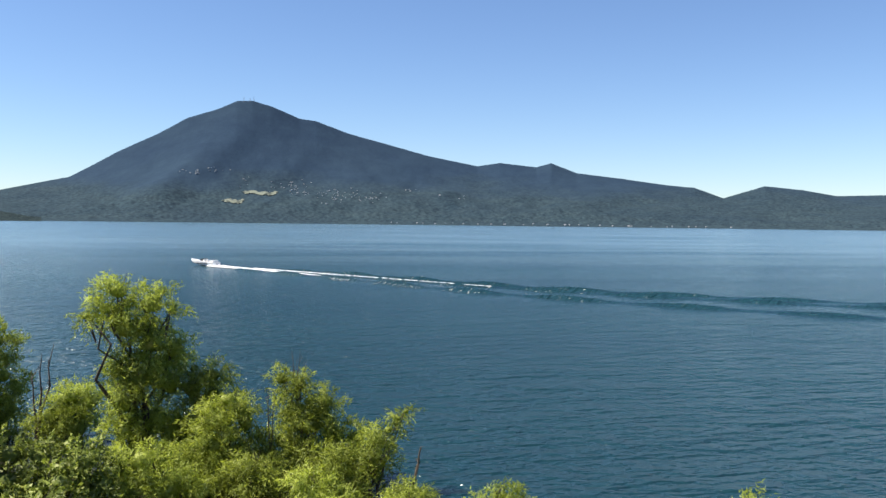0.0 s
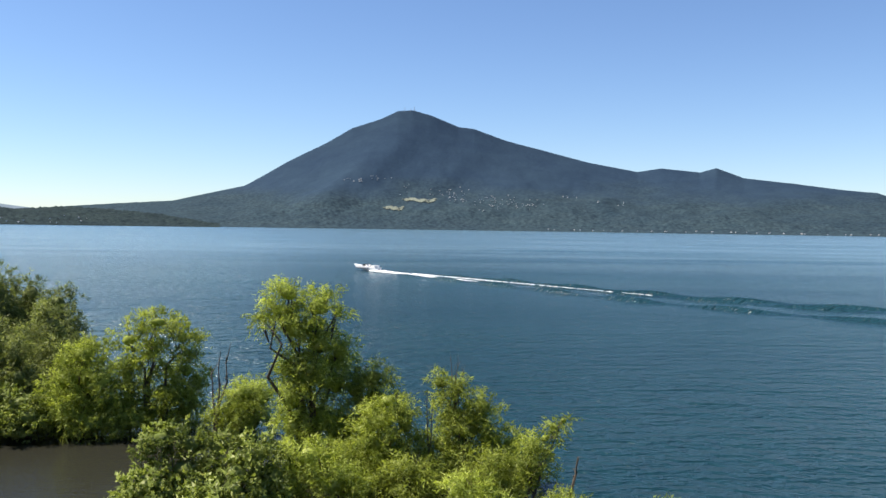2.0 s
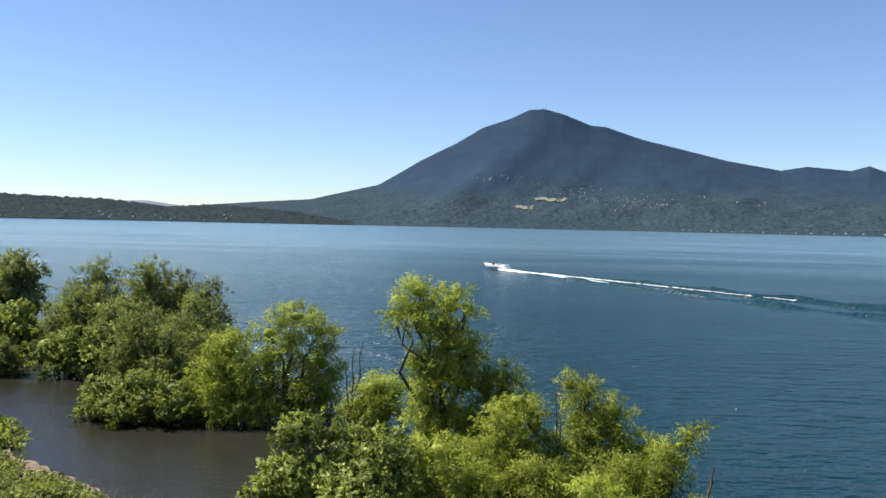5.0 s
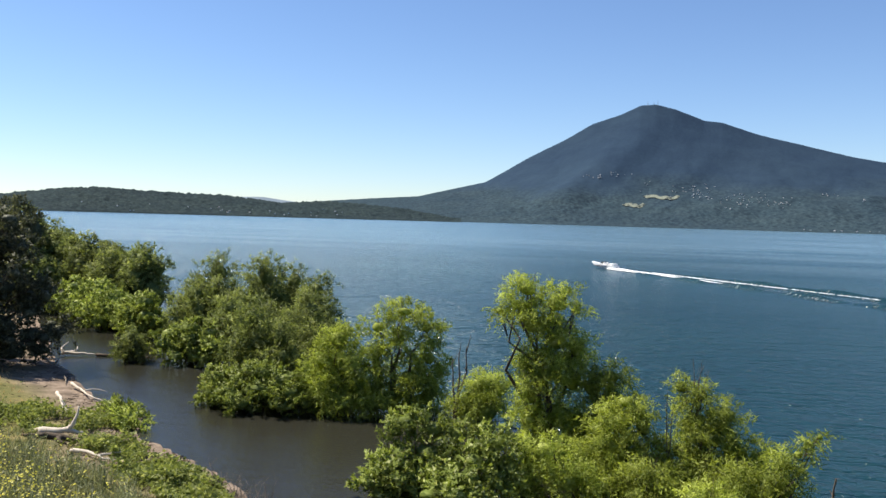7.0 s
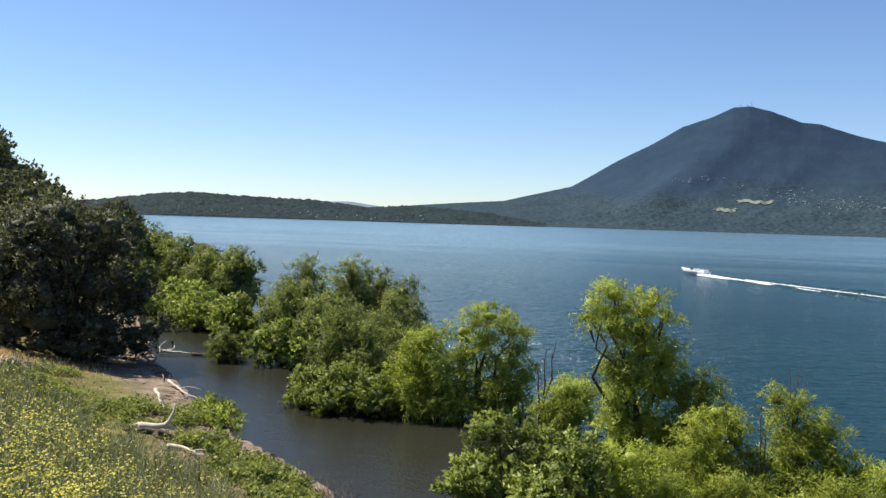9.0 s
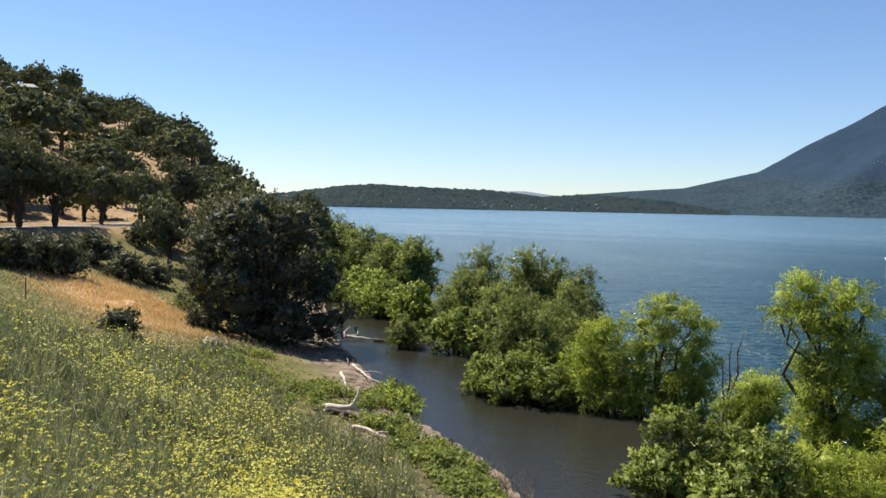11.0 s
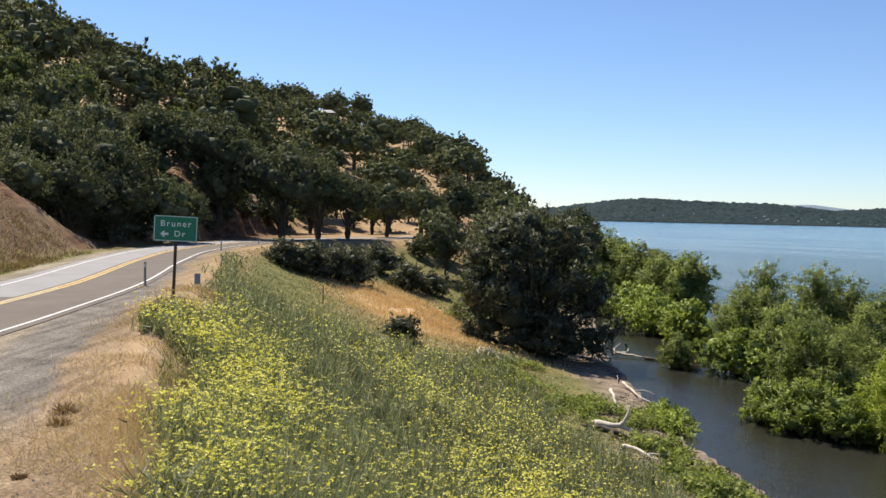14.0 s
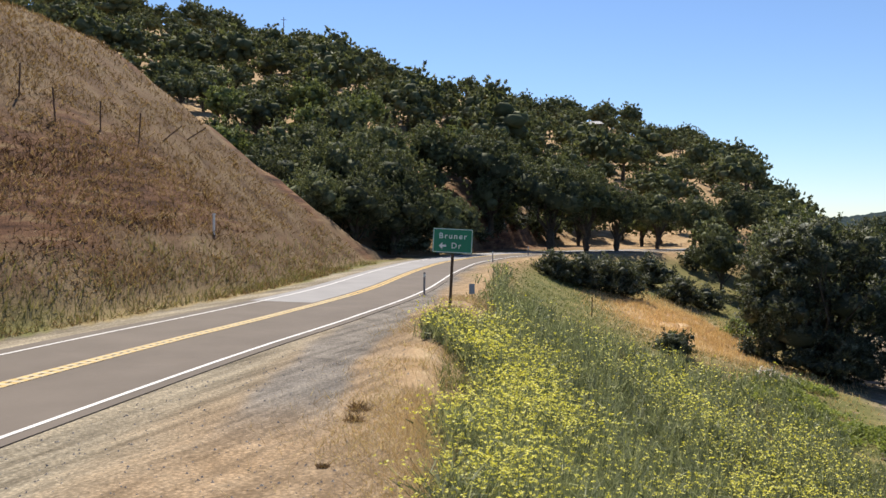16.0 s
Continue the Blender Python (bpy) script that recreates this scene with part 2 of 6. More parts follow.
M = {
    "ground": ground_material(),
    "water": water_material(),
    # distance haze is put into these forest and scrub colours as blue
    "mountain": forest_material("hazy_mountain_forest", (0.019, 0.037, 0.055), (0.045, 0.066, 0.078), 0.06, (0.023, 0.042, 0.070)),
    "low_hill": forest_material("hazy_low_hill_forest", (0.014, 0.026, 0.033), (0.034, 0.047, 0.047), 0.07),
    # pale blue of the air between, painted onto the ridge
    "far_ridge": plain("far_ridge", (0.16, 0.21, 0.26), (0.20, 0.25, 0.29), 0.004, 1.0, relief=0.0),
    "meadow": plain("clearing_grass", (0.13, 0.155, 0.125), (0.20, 0.215, 0.17), 0.02, 0.95, relief=0.2),
    "asphalt": plain("asphalt", (0.094, 0.077, 0.063), (0.136, 0.113, 0.094), 0.5, 0.9, relief=0.5, distance=0.006, fine=60),
    "pale_asphalt": plain("pale_asphalt", (0.20, 0.195, 0.195), (0.27, 0.262, 0.26), 0.5, 0.9, relief=0.4, distance=0.006, fine=60),
    "white_paint": plain("white_road_paint", (0.44, 0.43, 0.42), (0.66, 0.65, 0.63), 1.5, 0.7, relief=0.2),
    "yellow_paint": plain("yellow_road_paint", (0.36, 0.235, 0.07), (0.52, 0.36, 0.13), 1.5, 0.7, relief=0.2),
    "worn_paint": plain("worn_yellow_paint", (0.30, 0.25, 0.16), (0.52, 0.45, 0.30), 4.0, 0.85, relief=0.3),
    "willow": leafy("willow_leaves", (0.165, 0.212, 0.038), (0.385, 0.45, 0.09), 0.48, (0.48, 0.53, 0.19)),
    "willow_far": leafy("grey_willow_leaves", (0.092, 0.123, 0.040), (0.210, 0.250, 0.086), 0.46, (0.34, 0.37, 0.18)),
    "broad": leafy("broad_leaves", (0.125, 0.172, 0.038), (0.285, 0.345, 0.086), 0.38, (0.47, 0.51, 0.24)),
    "weeds": leafy("weed_leaves", (0.15, 0.195, 0.055), (0.31, 0.35, 0.115), 0.46, (0.47, 0.50, 0.23)),
    "oak": leafy("oak_leaves", (0.084, 0.099, 0.056), (0.150, 0.164, 0.090), 0.30, (0.205, 0.212, 0.120), 0.05),
    "olive_oak": leafy("olive_oak_leaves", (0.094, 0.118, 0.050), (0.170, 0.198, 0.086), 0.32, (0.220, 0.245, 0.115), 0.03),
    # glints on waxy leaves are put into the pale tip colour
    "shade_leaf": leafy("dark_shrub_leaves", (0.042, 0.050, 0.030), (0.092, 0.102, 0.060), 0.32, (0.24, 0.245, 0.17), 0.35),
    "dark_oak": leafy("dark_oak_leaves", (0.056, 0.067, 0.041), (0.102, 0.114, 0.066), 0.30, (0.150, 0.160, 0.092), 0.05),
    "bark": plain("bark", (0.045, 0.035, 0.026), (0.12, 0.095, 0.07), 3.0, 0.95, relief=0.8, distance=0.03),
    "bleached": plain("bleached_wood", (0.40, 0.35, 0.28), (0.68, 0.61, 0.51), 3.0, 0.85, relief=0.5, distance=0.01),
    "grey_twig": plain("grey_twig", (0.14, 0.11, 0.08), (0.26, 0.22, 0.17), 4.0, 0.9),
    "dark_twig": plain("dark_twig", (0.06, 0.045, 0.034), (0.14, 0.11, 0.085), 4.0, 0.9),
    "sign_green": plain("sign_green", (0.0, 0.155, 0.082), (0.0, 0.185, 0.10), 3.0, 0.45, relief=0.05, spec=0.5),
    "sign_white": plain("sign_white", (0.62, 0.68, 0.66), (0.75, 0.8, 0.78), 5.0, 0.45, relief=0.05),
    "post_wood": plain("post_wood", (0.055, 0.035, 0.025), (0.11, 0.075, 0.05), 6.0, 0.9),
    "rust": plain("rusty_steel", (0.07, 0.04, 0.03), (0.15, 0.09, 0.06), 12.0, 0.8, 0.3),
    "grey_plastic": plain("grey_plastic", (0.20, 0.19, 0.18), (0.30, 0.28, 0.27), 6.0, 0.6),
    "white_plastic": plain("white_plastic", (0.7, 0.68, 0.62), (0.82, 0.8, 0.75), 6.0, 0.5),
    "gelcoat": plain("white_gelcoat", (0.78, 0.78, 0.77), (0.85, 0.85, 0.84), 2.0, 0.25, relief=0.02, spec=0.5),
    "navy": plain("navy_gelcoat", (0.02, 0.025, 0.05), (0.03, 0.04, 0.07), 2.0, 0.25, relief=0.02, spec=0.5),
    "foam": plain("foam", (0.72, 0.76, 0.78), (0.92, 0.93, 0.94), 1.2, 0.9, relief=0.6, distance=0.1),
    "dark_glass": plain("dark_glass", (0.01, 0.012, 0.015), (0.02, 0.022, 0.025), 2.0, 0.08, relief=0.0, spec=0.6),
    "blue_plate": plain("blue_plate", (0.18, 0.24, 0.30), (0.24, 0.30, 0.36), 6.0, 0.8),
    "stone": plain("loose_stone", (0.16, 0.145, 0.13), (0.34, 0.31, 0.28), 9.0, 0.9),
    "house_wall": plain("house_wall", (0.46, 0.47, 0.48), (0.62, 0.63, 0.64), 0.05, 0.8, relief=0.0),
    "house_roof": plain("house_roof", (0.20, 0.205, 0.21), (0.34, 0.345, 0.35), 0.05, 0.8, relief=0.0),
    "wrack": leafy("wrack_sticks", (0.045, 0.034, 0.025), (0.15, 0.115, 0.085), 0.0, (0.46, 0.40, 0.32)),
    "straw": leafy("dry_grass_blades", (0.36, 0.245, 0.145), (0.54, 0.41, 0.26), 0.3, (0.68, 0.57, 0.41)),
    "bank_grass": leafy("bank_grass_blades", (0.12, 0.072, 0.045), (0.235, 0.155, 0.090), 0.25, (0.42, 0.305, 0.185)),
    "russet_weed": leafy("russet_weed_stems", (0.055, 0.028, 0.019), (0.135, 0.070, 0.042), 0.2, (0.30, 0.19, 0.11)),
    "verge_grass": leafy("verge_grass_blades", (0.105, 0.095, 0.045), (0.20, 0.18, 0.085), 0.3, (0.36, 0.30, 0.17)),
    "rusty_grass": leafy("rusty_grass_blades", (0.42, 0.27, 0.15), (0.64, 0.455, 0.27), 0.3, (0.74, 0.60, 0.42)),
    "green_grass": leafy("green_grass_blades", (0.10, 0.112, 0.048), (0.205, 0.21, 0.098), 0.34, (0.36, 0.34, 0.18)),
    "stem": leafy("mustard_stems", (0.070, 0.084, 0.050), (0.215, 0.235, 0.150), 0.36, (0.46, 0.46, 0.32)),
    "flower": leafy("mustard_flowers", (0.56, 0.52, 0.075), (0.76, 0.71, 0.13), 0.35, (0.88, 0.85, 0.34)),
}


# ---- helpers for shapes ----
def mesh_of(name, verts, faces, mat, smooth=False):
    me = bpy.data.meshes.new(name)
    me.from_pydata([tuple(map(float, v)) for v in verts] if not isinstance(verts, np.ndarray) else verts.tolist(), [], faces if isinstance(faces, list) else faces.tolist())
    me.materials.append(mat)
    if smooth:
        me.polygons.foreach_set("use_smooth", [True] * len(me.polygons))
    me.update()
    return me


def part(name, verts, faces, mat, parent=None, label="", smooth=False):
    ob = new(name, mesh_of(name, verts, faces, mat, smooth))
    ob.parent = parent
    return tagged(ob, label)


def thing(name, at, label, category, group="", turn=0.0, scale=1.0):
    e = new(name)
    e.empty_display_size = 0.2
    e.matrix_basis = pose(*at, 0, 0, turn) @ Matrix.Diagonal((scale, scale, scale, 1))
    return tagged(e, label, category, group)


def put(verts, faces, more_v, more_f):
    k = len(verts)
    verts.extend(more_v)
    faces.extend(tuple(i + k for i in f) for f in more_f)


def box(cx, cy, cz, sx, sy, sz, bev=0.0):
    x, y, z = sx / 2, sy / 2, sz / 2
    if not bev:
        v = [(cx + a * x, cy + b * y, cz + c * z) for c in (-1, 1) for a, b in ((-1, -1), (1, -1), (1, 1), (-1, 1))]
        return v, [(3, 2, 1, 0), (4, 5, 6, 7), (0, 1, 5, 4), (1, 2, 6, 5), (2, 3, 7, 6), (3, 0, 4, 7)]
    bm = bmesh.new()
    bmesh.ops.create_cube(bm, size=1)
    for q in bm.verts:
        q.co = Vector((cx + q.co.x * sx, cy + q.co.y * sy, cz + q.co.z * sz))
    bmesh.ops.bevel(bm, geom=bm.edges[:], offset=bev, segments=2, affect="EDGES")
    v, f = [tuple(q.co) for q in bm.verts], [tuple(q.index for q in p.verts) for p in bm.faces]
    bm.free()
    return v, f


def tube(path, radii, sides=7):
    """A tapered tube along points."""
    pts = [Vector(p) for p in path]
    v, f = [], []
    for i, p in enumerate(pts):
        d = (pts[min(i + 1, len(pts) - 1)] - pts[max(i - 1, 0)]).normalized()
        a = d.cross(Vector((0.31, 0.87, 0.38))).normalized()
        b = d.cross(a)
        for k in range(sides):
            w = 2 * math.pi * k / sides
            v.append(tuple(p + radii[i] * (math.cos(w) * a + math.sin(w) * b)))
    for i in range(len(pts) - 1):
        for k in range(sides):
            a, b = i * sides + k, i * sides + (k + 1) % sides
            f.append((a, b, b + sides, a + sides))
    f.append(tuple(range(sides))[::-1])
    f.append(tuple((len(pts) - 1) * sides + k for k in range(sides)))
    return v, f


def wander(a, b, steps, jitter, rng):
    a, b = np.array(a, float), np.array(b, float)
    out = [a + (b - a) * k / steps + (rng.normal(size=3) * jitter * (0 < k < steps)) for k in range(steps + 1)]
    return [tuple(p) for p in out]


def value_noise(x, y, seed=0):
    """Smooth noise from 0 to 1 on arrays."""
    xi, yi = np.floor(x).astype(np.int64), np.floor(y).astype(np.int64)
    fx, fy = x - xi, y - yi
    fx, fy = fx * fx * (3 - 2 * fx), fy * fy * (3 - 2 * fy)

    def h(a, b):
        k = (a * 374761393 + b * 668265263 + seed * 1442695041) & 0x7FFFFFFF
        k = ((k ^ (k >> 13)) * 1274126177) & 0x7FFFFFFF
        return ((k ^ (k >> 16)) & 0xFFFF) / 65535.0
    return (h(xi, yi) * (1 - fx) + h(xi + 1, yi) * fx) * (1 - fy) + (h(xi, yi + 1) * (1 - fx) + h(xi + 1, yi + 1) * fx) * fy


def fractal(x, y, seed=0, octaves=4):
    return sum(value_noise(x * 2**k, y * 2**k, seed + k) * 0.5**k for k in range(octaves)) / sum(0.5**k for k in range(octaves))


def smooth(a, b, x):
    t = np.clip((x - a) / (b - a), 0, 1)
    return t * t * (3 - 2 * t)


def spline(knots, per=8):
    """A smooth line through knots."""
    p = [np.array(k, float) for k in knots]
    p = [2 * p[0] - p[1], *p, 2 * p[-1] - p[-2]]
    out = []
    for a, b, c, d in zip(p, p[1:], p[2:], p[3:]):
        for k in range(per):
            t = k / per
            out.append(0.5 * (2 * b + (c - a) * t + (2 * a - 5 * b + 4 * c - d) * t**2 + (3 * b - a - 3 * c + d) * t**3))
    return np.array([*out, p[-2]])


def side_of(line, x, y):
    """Distance from a line, positive to the right of its run."""
    best, sign = np.full(x.shape, 1e9), np.ones(x.shape)
    for a, b in zip(line, line[1:]):
        d = b - a
        t = np.clip(((x - a[0]) * d[0] + (y - a[1]) * d[1]) / (d @ d), 0, 1)
        ex, ey = x - a[0] - t * d[0], y - a[1] - t * d[1]
        q = np.hypot(ex, ey)
        s = np.where(d[0] * (y - a[1]) - d[1] * (x - a[0]) > 0, -1.0, 1.0)
        near = q < best
        best, sign = np.where(near, q, best), np.where(near, s, sign)
    return best * sign


# ---- the lie of the land ----
ROAD_Z = 7.7
ROAD = spline([(70, -54), (25, -28.5), (3, -15), (-10, -7.2), (-18.5, -1.9), (-23.7, 1.5), (-29.6, 5.6), (-38.7, 11.4), (-53.5, 19.3), (-66.4, 27.3), (-79, 39), (-86.5, 54), (-91.5, 70), (-100, 90), (-119, 119), (-152, 154)])
TOP_EDGE = spline([(70, -40), (30, -18), (10, -4.5), (0, 0.9), (-8, 3.2), (-15, 5.5), (-23, 9.0), (-31, 13.2), (-41.5, 18.6), (-53, 24.6), (-65, 32.2), (-77, 44.5), (-83.5, 60), (-88, 76), (-97, 97), (-113, 118), (-146, 156)])
SHORE = spline([(200, -90), (90, -20), (45, 10), (20, 19), (5, 21), (-5, 23.5), (-11, 26), (-14.5, 29), (-16.7, 31.3), (-20.7, 34), (-24.3, 36), (-26.2, 39.3), (-30, 41), (-36, 46.5), (-43, 53), (-48.7, 59.8), (-60, 72), (-77, 93), (-107, 128), (-152, 178), (-232, 250)], 6)
HILL_AZ = [38, 43, 44.6, 46.5, 48.5, 52, 55, 58, 62, 65, 70, 74, 78, 84, 90, 120, 150, 180]
HILL_EL = [-2.7, -2.7, -2.2, 0.9, 3.2, 5.2, 5.6, 6.8, 6.9, 7.9, 9.1, 10.3, 11.2, 12.0, 12.6, 12.4, 8, 0]


def height(x, y):
    lat = side_of(ROAD, x, y)
    edge, shore = side_of(TOP_EDGE, x, y), -side_of(SHORE, x, y)
    shore = -shore
    d, az = np.hypot(x, y), np.degrees(np.arctan2(-x, y))
    # the slope between the road and the lake; land lies to the left of the shore line's run
    land = -shore
    u = np.clip(np.maximum(edge, 0) / (np.maximum(edge, 0) + np.maximum(land, 0.01)), 0, 1)
    z = (ROAD_Z + 0.05) * (1 - u) ** 1.75
    z += 0.55 * np.exp(-((x + 40) ** 2 / 40 + (y - 38) ** 2 / 25))
    z += (0.35 + 2.0 * np.maximum(fractal(x * 0.28, y * 0.28, 17, 3) - 0.42, 0)) * np.exp(-((0.93 * (x + 54) - 0.37 * (y - 42)) / 10.5) ** 2 - ((0.37 * (x + 54) + 0.93 * (y - 42)) / 4.6) ** 2)
    z = np.where(land < 0, np.maximum(0.16 * land, -2.2), z + 0.02)
    # the cut bank beyond the road
    wall = -lat - 4.2 - 1.0 * smooth(-25, -50, x)
    rise = 0.92 * np.maximum(wall, 0)
    bank = ROAD_Z - 0.3 + np.minimum(rise, 14.8 + 0.06 * wall) - 1.1 * np.maximum(0, -66 - x - 0.2 * (y - 10))
    bank += 0.5 * (fractal(x * 0.35, y * 0.35, 3) - 0.5) * smooth(0, 5, wall)
    z = np.where((wall > 0) & (x > -84), np.maximum(z, bank), z)
    # the wooded hill
    start = np.interp(az, [40, 48, 53, 60, 68, 75, 82, 180], [136, 134, 132, 124, 84, 77, 82, 82])
    crest = 370.0
    top = EYE + crest * np.tan(np.radians(np.interp(az, HILL_AZ, HILL_EL)))
    h = ROAD_Z - 0.1 + (top - ROAD_Z) * np.clip((d - start) / (crest - start), 0, 1) ** 0.9
    h += 3.5 * (fractal(x * 0.03, y * 0.03, 9) - 0.5) * smooth(20, 60, d - start)
    h += 2.2 * smooth(0, 6, d - start) * np.exp(-((az - 66.5) / 4.0) ** 2) * (1 - smooth(25, 80, d - start))
    z = np.where((az > 38) & (d > start) & (land > 0), np.maximum(z, h * smooth(0, 14, land) + z * (1 - smooth(0, 14, land))), z)
    z = np.where(d > crest + 20, z - (d - crest - 20) * 0.35, z)
    z = np.where(land > 0, np.maximum(z, 0.02), np.maximum(z, -2.2))
    z += 0.55 * np.exp(-(x * x + y * y) / 70)
    # small unevenness, and the level road bed
    z += 0.10 * (fractal(x * 0.8, y * 0.8, 5) - 0.5) * smooth(4.5, 7, np.abs(lat))
    bed = 1 - smooth(3.6, 5.8, np.abs(lat))
    return z * (1 - bed) + (ROAD_Z - 0.022) * bed, lat, edge, land


def ground_z(x, y):
    return float(height(np.array([float(x)]), np.array([float(y)]))[0][0])


def polar_sheet(name, az, r, zfun, mat):
    A, R = np.meshgrid(np.radians(az), r, indexing="ij")
    x, y = -np.sin(A) * R, np.cos(A) * R
    z = zfun(x, y, np.degrees(A), R)
    v = np.stack([x, y, z], -1).reshape(-1, 3)
    na, nr = len(az), len(r)
    i = np.arange(na - 1)[:, None] * nr + np.arange(nr - 1)[None, :]
    f = np.stack([i, i + 1, i + nr + 1, i + nr], -1).reshape(-1, 4)
    return new(name, mesh_of(name, v, f[:, ::-1], mat, True)), x.ravel(), y.ravel()


az_ring = np.concatenate([np.arange(-180, -48, 4.0), np.arange(-48, 108, 0.5), np.arange(108, 181, 4.0)])
radii = np.concatenate([[0.001, 0.6], 1.2 * 1.026 ** np.arange(0, 228), np.geomspace(450, 4950, 14)])
ground, gx, gy = polar_sheet("ground", az_ring, radii, lambda x, y, a, r: height(x, y)[0], M["ground"])
gz, glat, gedge, gland = height(gx, gy)
gd = np.hypot(gx, gy)
gaz = np.degrees(np.arctan2(-gx, gy))
blot = fractal(gx * 0.25, gy * 0.25, 21)
wall_up = gz - ROAD_Z
lane = glat + 0.9 * (fractal(gx * 0.35, gy * 0.35, 23) - 0.5)
zones = {
    "gravel": smooth(0.6, -1.2, gedge + 2.2 * (blot - 0.5)) * (glat > -4.2) * (glat < 40),
    "dirt": np.clip(smooth(4.6, 6.8, lane - 0.12 * (gx + 8)), 0, 1),
    "grit": np.clip(smooth(-0.2, 0.2, 0.85 - np.abs(gedge + 2.3 + 1.2 * (blot - 0.5))) * smooth(-11.5, -16, gx), 0, 1),
    "bank": np.clip(smooth(4.4, 6.0, -glat) * (gx > -74) + np.exp(-((gaz - 65.0) / 6.5) ** 2) * (glat < -4) * smooth(134, 112, gd) * (gd > 70), 0, 1),
    "russet": np.clip(smooth(1.6, 3.4, wall_up + 2.5 * (blot - 0.5)) * smooth(9.6, 6.6, wall_up + 3.0 * (blot - 0.5)) * smooth(-56, -42, gx) + (gx < -64) * smooth(0.36, 0.56, fractal(gx * 0.3, gy * 0.3, 29)) + 0.35 * smooth(0.54, 0.64, fractal(gx * 0.5, gy * 0.5, 27)) * (wall_up > 1), 0, 1),
    "mustard_shade": smooth(0.3, 1.4, gedge + 1.2 * smooth(-17, -8, gx)) * smooth(0.80, 0.62, gedge / (gedge + np.maximum(gland, 0.01))) * smooth(-44, -36, gx) * (gland > 3),
    "mound": np.clip(1.3 * np.exp(-((0.93 * (gx + 54) - 0.37 * (gy - 42)) / 11.5) ** 2 - ((0.37 * (gx + 54) + 0.93 * (gy - 42)) / 5.6) ** 2) - 0.6 * (blot - 0.5), 0, 1) * smooth(3.0, 6.0, gland) * (gedge > 6),
    "dry": np.clip(smooth(0.45, 0.62, blot) * 0.5 * smooth(2, 8, gland) * smooth(9, 5, np.maximum(gedge, -gx - 36)) + smooth(2.2, 0, np.abs(gedge - 0.3)) + smooth(95, 120, gd) + (glat < -5.5) * (gd > 70), 0, 1) * (gland > 1.5),
    "mud": np.clip(smooth(6.0, 2.0, gland + 6 * (blot - 0.5)), 0, 1),
}
for key, val in zones.items():
    ground.data.attributes.new(key, "FLOAT", "POINT").data.foreach_set("value", np.asarray(val, np.float32).ravel())
tagged(ground, "grassy bank, gravel turnout and muddy lake shore", "ground", kind="structure")

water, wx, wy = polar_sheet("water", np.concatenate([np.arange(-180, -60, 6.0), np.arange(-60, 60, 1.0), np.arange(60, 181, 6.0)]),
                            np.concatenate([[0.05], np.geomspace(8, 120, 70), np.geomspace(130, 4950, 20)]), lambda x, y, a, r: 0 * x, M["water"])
ISLAND = spline([(30, 30), (11, 35), (0, 40), (-10, 45), (-20, 54), (-30, 68), (-48, 86), (-70, 108), (-105, 140)])
inlet = smooth(1.5, -3.0, side_of(ISLAND, wx, wy)) * (np.hypot(wx, wy) < 140) * smooth(7, 1, wx)
water.data.attributes.new("inlet", "FLOAT", "POINT").data.foreach_set("value", np.asarray(inlet, np.float32))
# weight of the painted sky reflection, growing with distance
water.data.attributes.new("far_sheen", "FLOAT", "POINT").data.foreach_set("value", np.asarray(smooth(60, 520, np.hypot(wx, wy)), np.float32))
tagged(water, "rippled blue lake with a calm brown inlet", "lake", kind="structure")

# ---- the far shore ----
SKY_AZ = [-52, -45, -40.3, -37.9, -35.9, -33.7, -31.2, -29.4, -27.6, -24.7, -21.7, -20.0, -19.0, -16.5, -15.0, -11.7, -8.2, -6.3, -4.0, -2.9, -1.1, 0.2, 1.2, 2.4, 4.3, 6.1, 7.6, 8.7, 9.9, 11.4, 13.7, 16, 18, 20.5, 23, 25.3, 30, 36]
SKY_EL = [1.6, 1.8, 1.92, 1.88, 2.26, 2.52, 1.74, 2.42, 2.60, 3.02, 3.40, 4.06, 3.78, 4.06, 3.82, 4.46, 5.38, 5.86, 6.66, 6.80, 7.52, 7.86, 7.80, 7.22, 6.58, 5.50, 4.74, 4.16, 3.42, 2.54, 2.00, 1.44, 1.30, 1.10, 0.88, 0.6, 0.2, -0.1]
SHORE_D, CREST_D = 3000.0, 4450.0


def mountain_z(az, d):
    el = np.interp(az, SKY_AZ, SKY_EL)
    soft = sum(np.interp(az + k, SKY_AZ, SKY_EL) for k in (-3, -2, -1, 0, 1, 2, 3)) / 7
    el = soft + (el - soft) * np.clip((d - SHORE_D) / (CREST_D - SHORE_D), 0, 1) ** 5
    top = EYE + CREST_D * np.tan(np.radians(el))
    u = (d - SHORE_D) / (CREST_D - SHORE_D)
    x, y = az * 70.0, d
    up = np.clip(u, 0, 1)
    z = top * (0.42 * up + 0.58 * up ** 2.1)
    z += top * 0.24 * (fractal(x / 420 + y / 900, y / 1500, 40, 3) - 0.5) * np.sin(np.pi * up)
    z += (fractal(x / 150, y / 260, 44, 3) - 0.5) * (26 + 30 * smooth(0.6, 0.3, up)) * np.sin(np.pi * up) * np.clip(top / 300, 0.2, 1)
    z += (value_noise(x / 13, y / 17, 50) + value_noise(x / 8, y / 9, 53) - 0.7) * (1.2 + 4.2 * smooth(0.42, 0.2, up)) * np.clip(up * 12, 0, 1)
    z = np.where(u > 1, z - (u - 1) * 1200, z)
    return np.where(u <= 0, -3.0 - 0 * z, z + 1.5)


